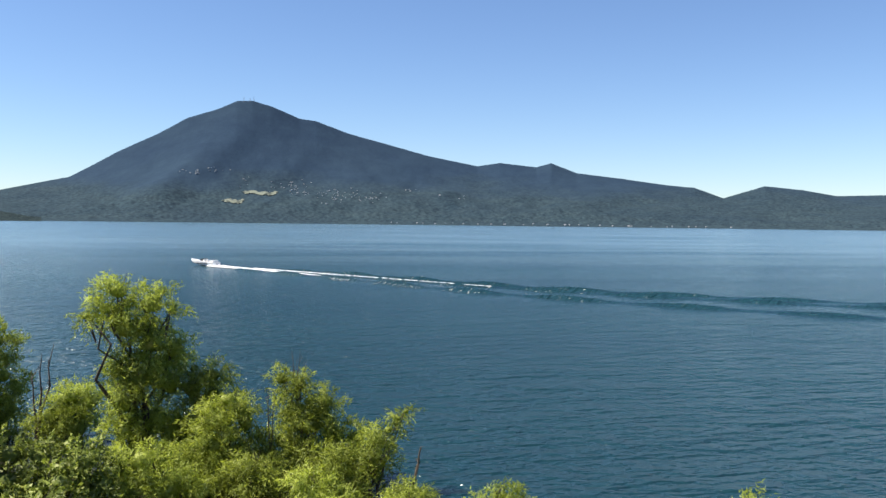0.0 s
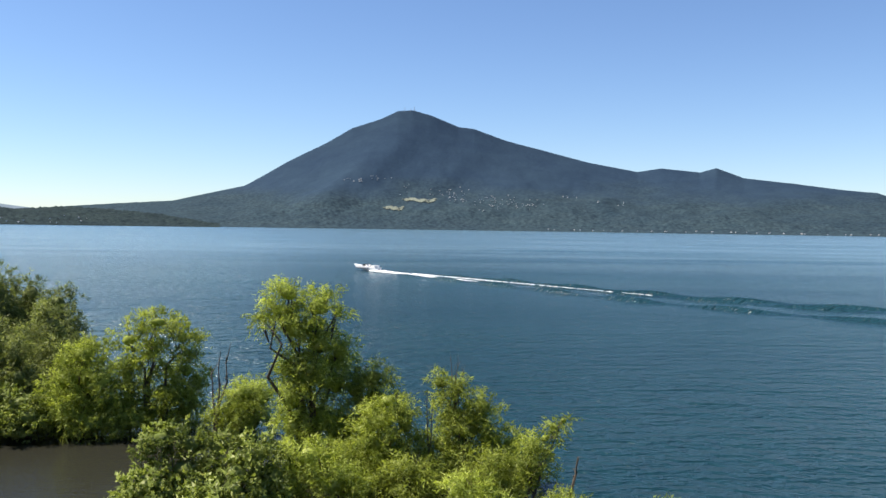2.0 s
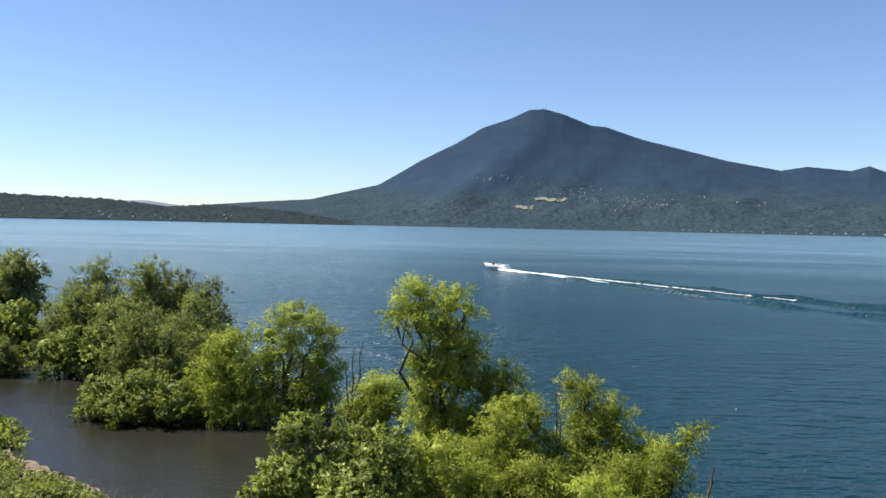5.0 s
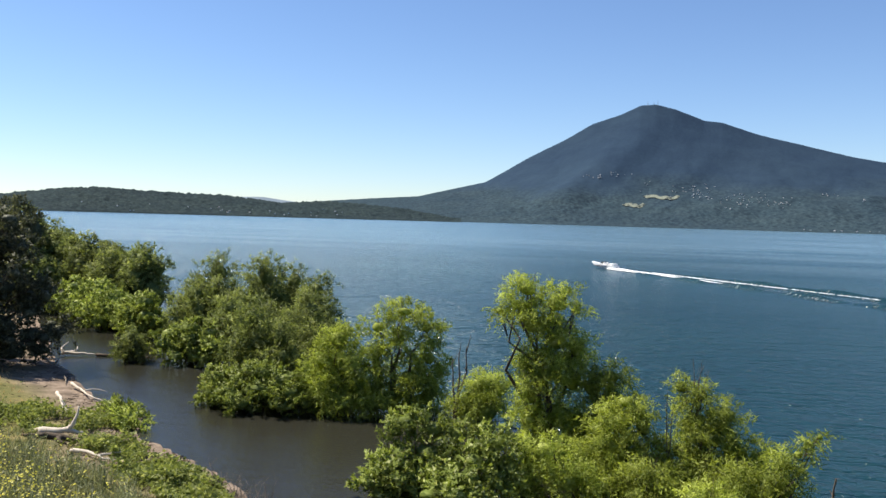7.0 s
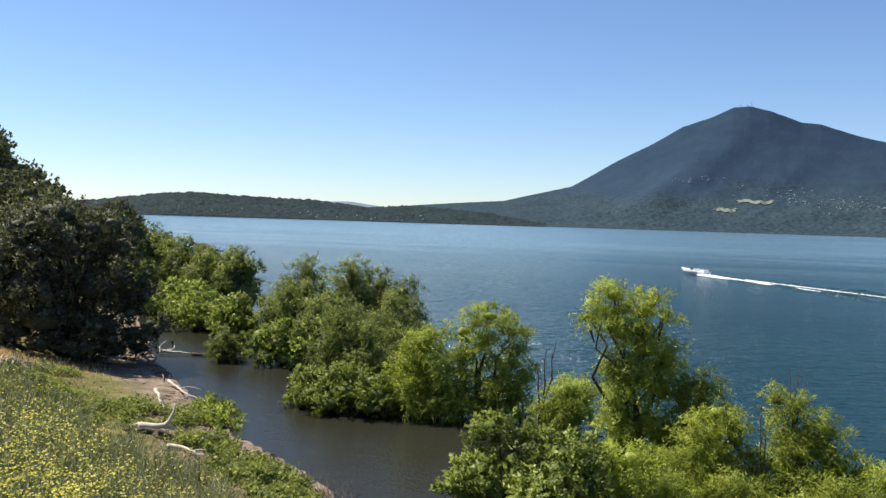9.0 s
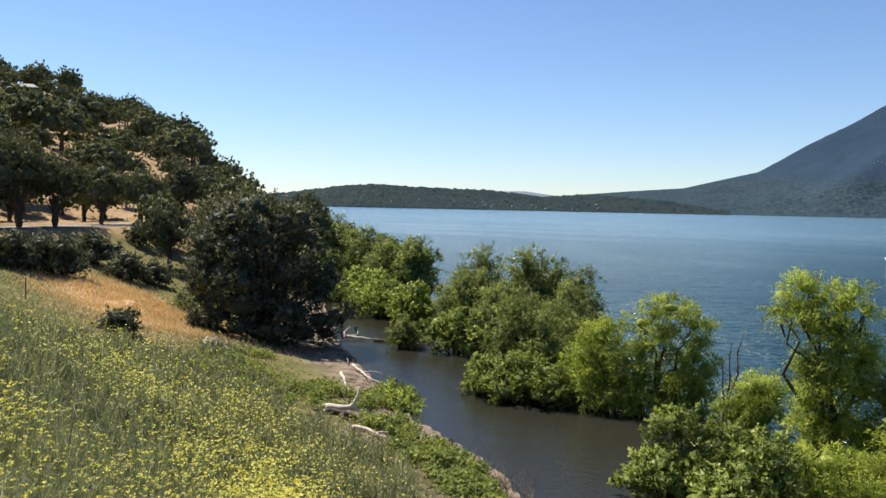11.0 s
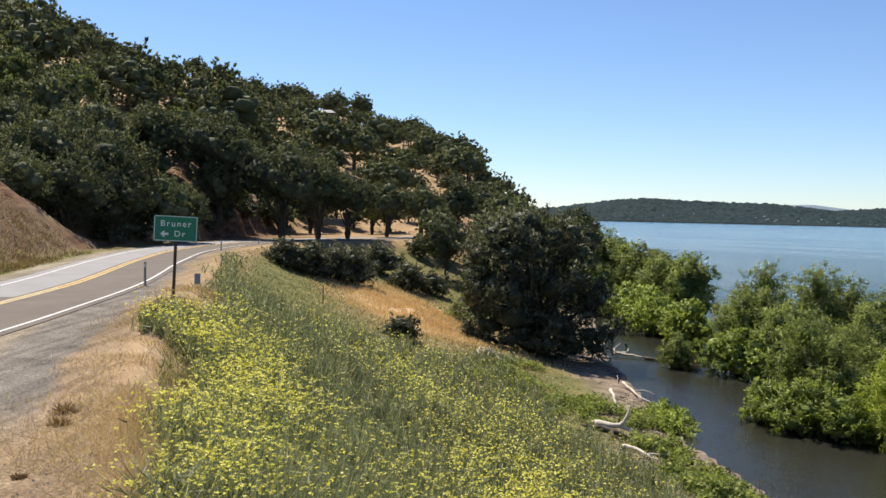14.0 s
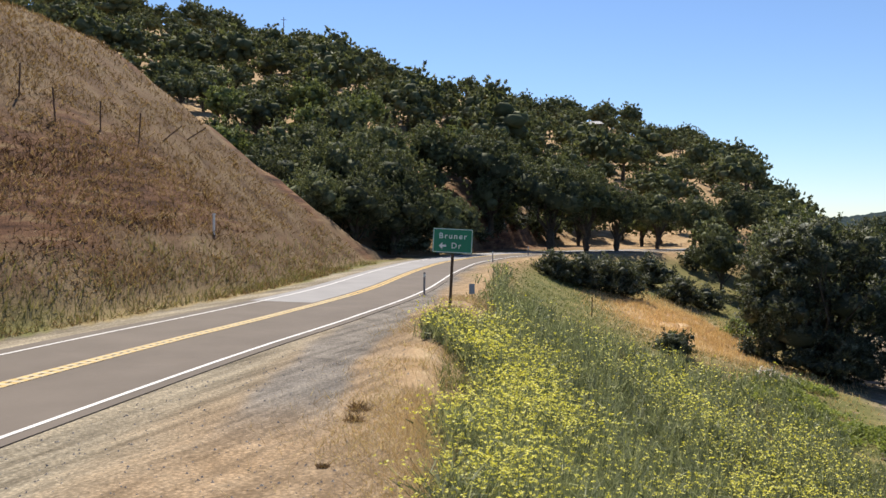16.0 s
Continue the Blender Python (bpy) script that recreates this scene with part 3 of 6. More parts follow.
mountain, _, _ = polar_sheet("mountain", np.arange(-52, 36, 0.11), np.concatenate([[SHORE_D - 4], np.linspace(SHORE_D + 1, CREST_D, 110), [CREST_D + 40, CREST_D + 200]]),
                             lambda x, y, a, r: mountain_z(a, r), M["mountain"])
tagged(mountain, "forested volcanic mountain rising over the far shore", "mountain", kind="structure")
LOW_AZ = [13, 17, 20.5, 22.9, 25.1, 27.4, 29, 32.4, 35, 36.8, 39, 42, 43.5, 46, 52]
LOW_EL = [-0.1, 0.55, 0.85, 0.88, 0.68, 0.92, 1.08, 1.14, 1.26, 1.33, 1.15, 0.7, 0.5, 0.35, 0.2]


def low_hill_z(az, d):
    u = np.clip((d - 2700) / 600, 0, 1)
    top = EYE + 3300 * np.tan(np.radians(np.interp(az, LOW_AZ, LOW_EL)))
    x = az * 55.0
    z = top * (0.25 * np.sqrt(u) + 0.75 * u) + (fractal(x / 120, d / 120, 60, 3) - 0.5) * 22 * np.sin(np.pi * u)
    z += (value_noise(x / 11, d / 13, 63) + value_noise(x / 6, d / 8, 66) - 0.8) * 7.0 * np.clip(u * 9, 0, 1)
    z = np.where(d > 3301, z - (d - 3300) * 0.7, z)
    return np.where(d < 2700, -3.0, z + 1.2)


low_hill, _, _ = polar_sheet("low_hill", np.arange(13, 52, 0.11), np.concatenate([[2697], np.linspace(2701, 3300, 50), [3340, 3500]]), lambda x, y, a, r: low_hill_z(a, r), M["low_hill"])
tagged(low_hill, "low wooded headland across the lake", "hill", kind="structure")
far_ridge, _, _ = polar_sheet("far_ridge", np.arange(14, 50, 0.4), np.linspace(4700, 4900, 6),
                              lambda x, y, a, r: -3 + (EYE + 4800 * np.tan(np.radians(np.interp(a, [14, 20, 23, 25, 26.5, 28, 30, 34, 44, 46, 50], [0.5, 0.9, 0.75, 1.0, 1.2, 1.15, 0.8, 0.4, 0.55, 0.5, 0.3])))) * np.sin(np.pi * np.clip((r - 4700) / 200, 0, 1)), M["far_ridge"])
tagged(far_ridge, "distant ridge with pale blue haze in its colour", "hill", kind="structure")


# ---- road ----
def strip(line, a, b, z_off, t0=0, t1=None, thick=0.0):
    """A band along a line, from a to b metres to its right."""
    pts = line[t0:t1]
    d = np.gradient(pts, axis=0)
    d /= np.linalg.norm(d, axis=1)[:, None]
    nrm = np.stack([d[:, 1], -d[:, 0]], 1)
    l, r = pts + nrm * a, pts + nrm * b
    z = ROAD_Z + z_off
    v = [(*p, z) for p in l] + [(*p, z) for p in r]
    n = len(pts)
    f = [(i, i + n, i + n + 1, i + 1) for i in range(n - 1)]
    if thick:
        v += [(*p, z - thick) for p in l] + [(*p, z - thick) for p in r]
        f += [(i + 2 * n, i, i + 1, i + 1 + 2 * n) for i in range(n - 1)] + [(i + n, i + 3 * n, i + 1 + 3 * n, i + 1 + n) for i in range(n - 1)]
    return np.array(v), [tuple(q[::-1]) for q in f]


FINE = spline([tuple(p) for p in ROAD], 3)
road = part("road", *strip(FINE, -3.1, 3.05, 0.0, thick=0.04), M["asphalt"])
tagged(road, "two-lane asphalt highway curving along the lake", "road", kind="structure")
k0 = int(np.argmin(np.hypot(FINE[:, 0] + 33, FINE[:, 1] - 7.6)))
part("pavement_patch", *strip(FINE, -3.05, -0.35, 0.004, k0), M["pale_asphalt"], road, "pale newer asphalt in one lane")
part("edge_line", *strip(FINE, 2.66, 2.77, 0.008), M["white_paint"], road, "white painted edge line")
part("edge_line", *strip(FINE, -2.57, -2.47, 0.008), M["white_paint"], road, "white painted edge line")
part("centre_line", *strip(FINE, -0.20, -0.04, 0.009), M["yellow_paint"], road, "yellow painted centre line")
part("centre_line", *strip(FINE, 0.04, 0.20, 0.009), M["yellow_paint"], road, "yellow painted centre line")


# worn grooves across the centre line
near_line = [p for p in spline([tuple(p) for p in FINE], 4) if -36 < p[0] < 2]
gv, gf, gone = [], [], 0.0
for p, q in zip(near_line, near_line[1:]):
    run, step = (q - p) / np.linalg.norm(q - p), float(np.linalg.norm(q - p))
    at_s = 0.32 - gone
    while at_s < step:
        c, side = p + run * at_s, np.array([run[1], -run[0]])
        bar = [c + run * a + side * b for a, b in ((-0.08, -0.19), (0.08, -0.19), (0.08, 0.19), (-0.08, 0.19))]
        put(gv, gf, [(float(e[0]), float(e[1]), ROAD_Z + 0.0115) for e in bar] + [(float(e[0]), float(e[1]), ROAD_Z + 0.004) for e in bar], [(0, 1, 2, 3), (0, 4, 5, 1), (1, 5, 6, 2), (2, 6, 7, 3), (3, 7, 4, 0)])
        at_s += 0.32
    gone = (gone + step) % 0.32
part("rumble_strip", gv, gf, M["worn_paint"], road, "pale worn rumble bars on the centre line")

# ---- trees ----
def quads(name, corners, mat):
    """A mesh of loose leaves, from an array of (count, corners, 3)."""
    n, c = len(corners), corners.shape[1]
    me = bpy.data.meshes.new(name)
    me.vertices.add(n * c)
    me.vertices.foreach_set("co", np.asarray(corners, np.float32).ravel())
    me.loops.add(n * c)
    me.loops.foreach_set("vertex_index", np.arange(n * c, dtype=np.int32))
    me.polygons.add(n)
    me.polygons.foreach_set("loop_start", np.arange(0, n * c, c, dtype=np.int32))
    me.materials.append(mat)
    me.update(calc_edges=True)
    return me


def unit(v):
    return v / np.maximum(np.linalg.norm(v, axis=-1, keepdims=True), 1e-6)


def blades_of(base, way, length, width, rng):
    """Narrow three-cornered blades from base along way."""
    w = (width / 2)[:, None] * unit(np.cross(way, rng.normal(size=way.shape)))
    return np.stack([base + w, base + way * length[:, None], base - w], 1)


def leaf_quads(base, way, length, width, rng):
    """Pointed leaves from base along way."""
    across = unit(np.cross(way, rng.normal(size=way.shape)))
    tip = base + way * length[:, None]
    mid = base + way * (0.45 * length)[:, None]
    w = (width / 2)[:, None] * across
    return np.stack([base, mid + w, tip, mid - w], 1)


def ball(fine):
    """Corners of a faceted unit ball, (faces, 3, 3)."""
    g = (1 + 5**0.5) / 2
    v = unit(np.array([(-1, g, 0), (1, g, 0), (-1, -g, 0), (1, -g, 0), (0, -1, g), (0, 1, g), (0, -1, -g), (0, 1, -g), (g, 0, -1), (g, 0, 1), (-g, 0, -1), (-g, 0, 1)]))
    near = np.linalg.norm(v[:, None] - v[None], axis=2) < 1.1
    faces = [(a, b, c) for a, b, c in itertools.combinations(range(12), 3) if near[a, b] and near[b, c] and near[a, c]]
    tri = np.array([[v[a], v[b], v[c]] if np.dot(np.cross(v[b] - v[a], v[c] - v[a]), v[a]) > 0 else [v[a], v[c], v[b]] for a, b, c in faces])
    if fine:
        a, b, c = tri[:, 0], tri[:, 1], tri[:, 2]
        ab, bc, ca = unit(a + b), unit(b + c), unit(c + a)
        tri = np.concatenate([np.stack(q, 1) for q in ((a, ab, ca), (ab, b, bc), (ca, bc, c), (ab, bc, ca))])
    return tri


BALLS = {False: ball(False), True: ball(True)}


def crown_quads(lobes, sprays, leaves, leaf, twig, droop, rng, inner=0.3, core=0.0, tuft=0.34, fine_core=True):
    """Tufts over rounded lobes (x, y, z, rx, rz), each made of sprays of leaves, round an uneven opaque core added to
    block light.
    """
    L = np.array(lobes, float)
    weight = L[:, 3] * L[:, 4]
    area = 6.9 * weight.sum()
    nt = max(3 * len(L), int(area / (1.1 * tuft * tuft)))
    tp = rng.choice(len(L), nt, p=weight / weight.sum())
    td = unit(rng.normal(size=(nt, 3)) + np.array([0, 0, 0.45 if tuft > 0.5 else 0.25]))
    rad = np.stack([L[:, 3], L[:, 3], L[:, 4]], 1)
    tc = L[tp, :3] + td * rad[tp] * (0.76 + 0.26 * rng.random((nt, 1)))
    ts = tuft * (0.55 + 0.9 * rng.random(nt))
    pick = rng.choice(nt, sprays, p=ts**2 / (ts**2).sum())
    e = unit(rng.normal(size=(sprays, 3)) + 0.5 * td[pick])
    centre = tc[pick] + e * (ts[pick] * rng.random(sprays) ** 0.5)[:, None] * np.array([1, 1, 0.8])
    deep = rng.random(sprays) < inner
    lc = L[tp[pick], :3]
    centre = np.where(deep[:, None], lc + (centre - lc) * (0.4 + 0.5 * rng.random((sprays, 1))), centre)
    d = unit(0.7 * e + 0.6 * td[pick])
    way = unit(d * 0.8 + rng.normal(size=(sprays, 3)) * 0.45 + np.array([0, 0, 0.35]))
    t = rng.random((sprays, leaves))
    size = twig * (0.6 + 0.8 * rng.random((sprays, 1, 1)))
    base = centre[:, None] + way[:, None] * (t[..., None] - 0.4) * size
    base[..., 2] -= droop * size[..., 0] * t**2
    base = base + rng.normal(size=base.shape) * 0.10 * twig
    dirs = unit(way[:, None] * 0.8 + rng.normal(size=base.shape) * 0.6 + np.array([0, 0, -droop]))
    base, dirs = base.reshape(-1, 3), dirs.reshape(-1, 3)
    k = len(base)
    base[:, 2] = np.maximum(base[:, 2], 0.05)
    tri = blades_of(base, dirs, leaf[0] * (0.6 + 0.8 * rng.random(k)), leaf[1] * (0.7 + 0.6 * rng.random(k)), rng)
    out = np.repeat(d, leaves, 0)
    flat = unit(np.cross(tri[:, 1] - tri[:, 0], tri[:, 2] - tri[:, 0]))
    back = (flat * out).sum(1) < 0
    tri[back] = tri[back][:, ::-1]
    flat[back] *= -1
    nrm = np.repeat(unit(0.75 * flat + out)[:, None], 3, 1)
    if core:
        u = BALLS[fine_core]
        w = 12.9898 * u[..., 0] + 78.233 * u[..., 1] + 37.719 * u[..., 2]
        for q, r in zip(L, rad):
            swell = 0.82 + 0.36 * np.abs(np.sin(w * 43.7 + q[0] * 17.3 + q[2] * 9.1))
            heart = q[:3] + u * swell[..., None] * r * core
            heart[..., 2] = np.maximum(heart[..., 2], 0.02)
            tri = np.concatenate([tri, heart])
            nrm = np.concatenate([nrm, u])
    return tri, nrm


def limbs(lobes, girth, rng, foot=((0, 0),), twigs=3, sides=6, spread=0.6):
    """A tapered trunk, or several stems, with a limb to each lobe."""
    v, f = [], []
    L = sorted(lobes, key=lambda q: q[2])
    for n, q in enumerate(L):
        fx, fy = foot[n % len(foot)]
        fork = 0.25 + 0.3 * rng.random()
        a = np.array([fx, fy, -0.3])
        c = np.array([q[0], q[1], q[2] + 0.25 * q[4]])
        m = a + (c - a) * [fork * spread, fork * spread, fork]
        path = wander(a, m, 2, 0.03 * q[2], rng) + wander(m, c, 3, 0.05 * q[2], rng)[1:]
        g = girth * (0.55 + 0.45 * n / len(L))
        put(v, f, *tube(path, [g * k for k in (1.15, 0.95, 0.8, 0.55, 0.35, 0.15)], sides))
        for _ in range(twigs):
            d = unit(rng.normal(size=3) + [0, 0, 0.4]) * q[3] * 0.85
            put(v, f, *tube([tuple(c - (c - m) * 0.3), tuple(c + d * 0.5 * rng.random() - (c - m) * 0.1), tuple(c + d)], [g * 0.28, g * 0.18, g * 0.06], 4))
    return v, f


def dome(r, h, rng, count=7, low=0.16):
    """Lobes of a rounded crown of radius r and height h."""
    out = [(0.1 * r * rng.normal(), 0.1 * r * rng.normal(), h * 0.78, r * 0.55, h * 0.21)]
    for k in range(count):
        a = 2 * math.pi * (k + 0.5 * rng.random()) / count
        up = low + (0.62 - low) * ((k * 0.618) % 1)
        q = r * (0.38 + 0.34 * rng.random()) * (1.1 - 0.35 * up)
        out.append((q * math.cos(a), q * math.sin(a), h * up + 0.08 * h, r * (0.40 + 0.18 * rng.random()), h * (0.15 + 0.07 * rng.random())))
    out.append((0, 0, h * 0.42, r * 0.62, h * 0.30))
    return out


def tree(name, at, lobes, label, category, mat, seed, per_m2=330, leaf=(0.19, 0.046), twig=0.6, droop=0.35, girth=0.11, leaves=12, turn=0.0, group="", foot=((0, 0),), inner=0.3, twigs=3, core=0.0, tuft=0.34, fine_core=True):
    rng = np.random.default_rng(seed)
    t = thing(name, at, label, category, group, turn)
    area = sum(4 * math.pi * q[3] * q[4] * 0.55 for q in lobes)
    part("trunk", *limbs(lobes, girth, rng, foot, twigs, 6 if twigs > 1 else 4, 0.2 if name == "oak_tree" else 0.6), M["bark"], t)
    tri, nrm = crown_quads(lobes, max(30, int(area * per_m2 / leaves)), leaves, leaf, twig, droop, rng, inner, core, tuft, fine_core)
    me = quads("crown", tri, M[mat])
    me.polygons.foreach_set("use_smooth", np.ones(len(tri), dtype=bool))
    me.normals_split_custom_set_from_vertices(nrm.reshape(-1, 3).tolist())
    new("crown", me).parent = t
    return t


def facing(x, y):
    return math.degrees(math.atan2(-x, y))


def squeeze(lobes, k=0.93):
    return [(x, y, max(z, 0.55), r * k, h * k) for x, y, z, r, h in lobes]


# willows shaped lobe by lobe (across, away, up, radius, half height)
STEMS = ((0, 0), (0.35, 0.2), (-0.3, 0.1))
SHAPED = [
    ((-4.7, 37.1), "tall slender willow with bright yellow-green leaves standing in shallow water", 0.15,
     [(-0.73, 0.39, 8.05, 0.91, 0.66), (-1.95, 0.35, 7.04, 0.38, 0.33), (-1.21, 0.38, 7.33, 0.66, 0.56), (0.55, 0.39, 7.45, 1.06, 0.86), (1.42, 0.37, 7.18, 0.46, 0.43), (-0.42, 0.2, 6.49, 1.16, 0.86), (0.6, 0.39, 5.76, 1.01, 0.76), (1.55, 0.66, 5.38, 0.71, 0.92), (-0.75, 0.39, 4.8, 0.61, 0.81), (0.15, 0.1, 4.39, 1.16, 1.1), (1.34, 0.67, 4.04, 1.02, 1.12), (0.71, 0.39, 2.46, 1.32, 1.22), (1.43, 0.77, 1.39, 1.02, 1.23), (-0.53, -0.11, 2.25, 0.85, 1.0), (-0.5, 0.0, 3.4, 0.8, 0.9), (-0.1, -0.2, 0.66, 1.25, 1.12)]),
    ((-1.6, 37.2), "slim willow bush behind a taller willow", 0.07,
     [(-0.09, 0.39, 4.34, 0.81, 0.66), (-0.85, 0.38, 3.74, 0.76, 0.66), (0.02, 0.39, 3.42, 1.01, 0.76), (-0.55, 0.39, 2.25, 1.13, 1.26), (-0.49, 0.39, 0.49, 1.26, 1.26)]),
    ((-1.2, 34.9), "bushy willow with a pointed crown of fine yellow-green leaves", 0.08,
     [(0.28, 0.39, 3.78, 0.76, 0.57), (-0.03, 0.39, 2.98, 1.13, 0.8), (0.95, 0.38, 2.83, 0.71, 0.95), (-0.34, 0.09, 2.09, 1.17, 0.94), (0.82, 0.38, 1.53, 0.95, 1.06), (-0.4, -0.01, 0.83, 1.45, 1.05), (-1.46, 0.16, 1.27, 0.94, 0.85), (0.42, 0.39, 0.3, 1.42, 1.0)]),
    ((2.1, 35.3), "ragged yellow-green willow with bare twigs at its top", 0.09,
     [(-0.95, 0.37, 4.49, 0.48, 0.48), (-0.16, 0.38, 4.21, 0.72, 0.48), (-0.39, 0.38, 3.15, 1.01, 0.77), (0.85, 0.37, 3.5, 0.81, 0.67), (0.23, 0.18, 2.56, 1.19, 0.86), (-0.74, 0.38, 1.83, 0.96, 0.81), (1.23, 0.36, 2.05, 1.08, 0.86), (2.19, 0.31, 1.83, 0.91, 0.72), (-0.03, -0.02, 0.97, 1.42, 0.95), (1.48, 0.04, 0.8, 1.42, 0.95), (-1.14, 0.37, 0.61, 0.96, 1.05)]),
    ((-8.2, 42.6), "low rounded willow in the shallows beside bare stems", 0.07,
     [(-0.21, 0.4, 2.52, 1.35, 0.7), (-0.93, 0.39, 1.75, 1.0, 0.82), (0.68, 0.39, 2.26, 0.88, 0.82), (-0.02, 0.4, 1.04, 1.29, 1.06), (-0.73, 0.39, 0.5, 1.06, 1.0)]),
    ((4.6, 33.2), "low willow with one limb reaching out over the lake", 0.07,
     [(-0.26, 0.37, 1.72, 0.91, 0.73), (0.31, 0.37, 2.33, 0.59, 0.5), (0.72, 0.36, 2.71, 0.41, 0.34), (1.09, 0.35, 3.16, 0.36, 0.27), (1.42, 0.33, 3.46, 0.25, 0.2), (0.25, 0.37, 1.26, 0.82, 0.68)]),
    ((-2.6, 33.0), "low spreading willow in front of the taller ones", 0.07,
     [(-1.36, 0.37, 1.96, 1.08, 0.81), (-0.54, 0.19, 0.95, 1.34, 0.89), (-2.08, -0.07, 0.9, 1.02, 0.89), (-2.71, -0.21, 0.5, 1.1, 0.75), (0.59, 0.39, 0.5, 1.12, 0.81)]),
    ((-16.7, 43.3), "full willow with drooping sprays above the brown water", 0.11,
     [(0.01, 0.4, 4.26, 1.26, 0.94), (-0.74, 0.39, 3.0, 1.26, 1.13), (0.66, 0.09, 2.9, 1.62, 1.37), (1.33, 0.38, 1.43, 1.45, 1.38), (-0.7, 0.39, 1.42, 1.13, 1.38), (0.42, -0.1, 0.8, 1.74, 1.0), (1.98, -0.04, 0.8, 1.56, 1.0), (-0.83, 0.39, 0.6, 0.75, 0.88)]),
]
for n, ((x, y), label, girth, lobes) in enumerate(SHAPED):
    tree("willow_tree", (x, y, -0.1), squeeze(lobes), label, "tree", "willow", 11 + n, turn=facing(x, y), group="shoreline willows", girth=girth, foot=STEMS, inner=0.30, tuft=0.36, core=0.42, per_m2=430 if n < 7 else 260, leaf=(0.19, 0.046) if n < 7 else (0.22, 0.058))
FX = (-13.8, 44.8)
tree("willow_tree", (*FX, -0.1), squeeze([(0.33, 0.4, 5.79, 1.33, 0.76), (-1.07, 0.39, 4.87, 1.14, 0.95), (1.63, 0.37, 4.93, 0.95, 0.95), (-0.1, 0.4, 4.09, 1.3, 0.8), (1.84, 0.36, 3.17, 1.08, 1.02), (0.74, 0.39, 2.1, 1.65, 1.2), (-1.18, 0.38, 2.95, 0.76, 0.89), (-0.32, 0.4, 0.9, 2.22, 1.2), (1.75, 0.37, 0.9, 1.27, 1.2)]),
     "round-topped willow with open branches above the water", "tree", "willow", 32, turn=facing(*FX), girth=0.12, group="shoreline willows", leaf=(0.22, 0.058), per_m2=300, core=0.3, tuft=0.4, foot=STEMS, inner=0.2)
LOW_WILLOW = [(0.2, 33.2, 2.2, 1.3), (3.2, 33.4, 2.2, 1.4), (5.7, 30.9, 1.4, 1.4), (9.0, 30.1, 1.3, 1.2), (2.4, 31.8, 1.8, 1.5), (16.3, 24.4, 2.3, 1.0)]
for n, (x, y, top, r) in enumerate(LOW_WILLOW):
    rng = np.random.default_rng(300 + n)
    tree("willow_tree", (x, y, -0.1), dome(r, top, rng, 6), "low willow sprout with fine yellow-green leaves in the shallows", "tree", "willow", 330 + n, turn=facing(x, y), group="shoreline willows", foot=STEMS, girth=0.06, tuft=0.42)
MIDDLE = [
    (-24.0, 47.7, 6.0, 1.8), (-21.6, 46.6, 4.6, 1.4), (-22.1, 51.9, 6.1, 1.7), (-24.1, 57.6, 6.9, 1.9),
    (-29.2, 59.6, 8.0, 2.5), (-35.3, 63.2, 7.7, 2.9), (-36.0, 60.5, 5.7, 2.1), (-28.1, 62.4, 7.3, 2.1), (-36.4, 53.1, 2.6, 1.3), (-25.6, 53.4, 5.0, 2.2), (-20.3, 49.6, 4.6, 1.8), (-30.0, 56.0, 5.2, 2.0)]
for n, (x, y, top, r) in enumerate(MIDDLE):
    rng = np.random.default_rng(400 + n)
    tree("willow_tree", (x, y, -0.1), dome(r, top, rng, 8), "rounded grey-green willow crowded with others in the shallows", "tree", "willow_far", 410 + n,
         per_m2=150, leaf=(0.26, 0.07), twig=0.62, core=0.4, tuft=0.5, turn=facing(x, y), group="shoreline willows", foot=((0, 0), (0.4, 0.2), (-0.4, 0.1)), girth=0.09)
FAR_SIDE = [
    (-51.6, 76.6, 7.5, 3.0), (-55.4, 77.6, 6.8, 2.9), (-62.7, 82.2, 8.2, 4.0), (-68.4, 84.1, 8.2, 3.7), (-63.5, 75.1, 6.6, 3.0), (-58.5, 80.5, 7.2, 3.0), (-67.3, 76.5, 12.3, 3.4), (-69.6, 81.6, 11.2, 2.6), (-74, 90, 9.5, 4.0)]
for n, (x, y, top, r) in enumerate(FAR_SIDE):
    rng = np.random.default_rng(500 + n)
    dark = n in (6,)
    tree("willow_tree", (x, y, -0.1), dome(r, top, rng, 9), "wide willow thicket tree along the inlet", "tree", "dark_oak" if dark else "willow_far", 510 + n,
         per_m2=66, leaf=(0.40, 0.13), twig=0.7, core=0.5, tuft=0.65, turn=facing(x, y), group="shoreline willows", foot=((0, 0), (0.6, 0.2), (-0.6, 0.1)), girth=0.12)
BROAD = [  # broad-leaved bushes in front of the willows
    (-9.6, 31.3, 1.9, 1.4), (-7.0, 30.8, 1.7, 1.6), (-21.5, 43.2, 2.7, 2.4), (-23.8, 43.6, 2.2, 1.7), (-19.4, 43.0, 2.5, 1.8),
    (-32.7, 54.3, 3.4, 2.3), (-30.8, 54.2, 3.0, 1.9), (-41.8, 62.7, 4.1, 2.5), (-51.3, 69.5, 4.4, 2.9), (-48.3, 66.8, 3.8, 2.4), (-55.8, 71.1, 4.2, 2.2), (-45.0, 65.5, 3.4, 2.2)]
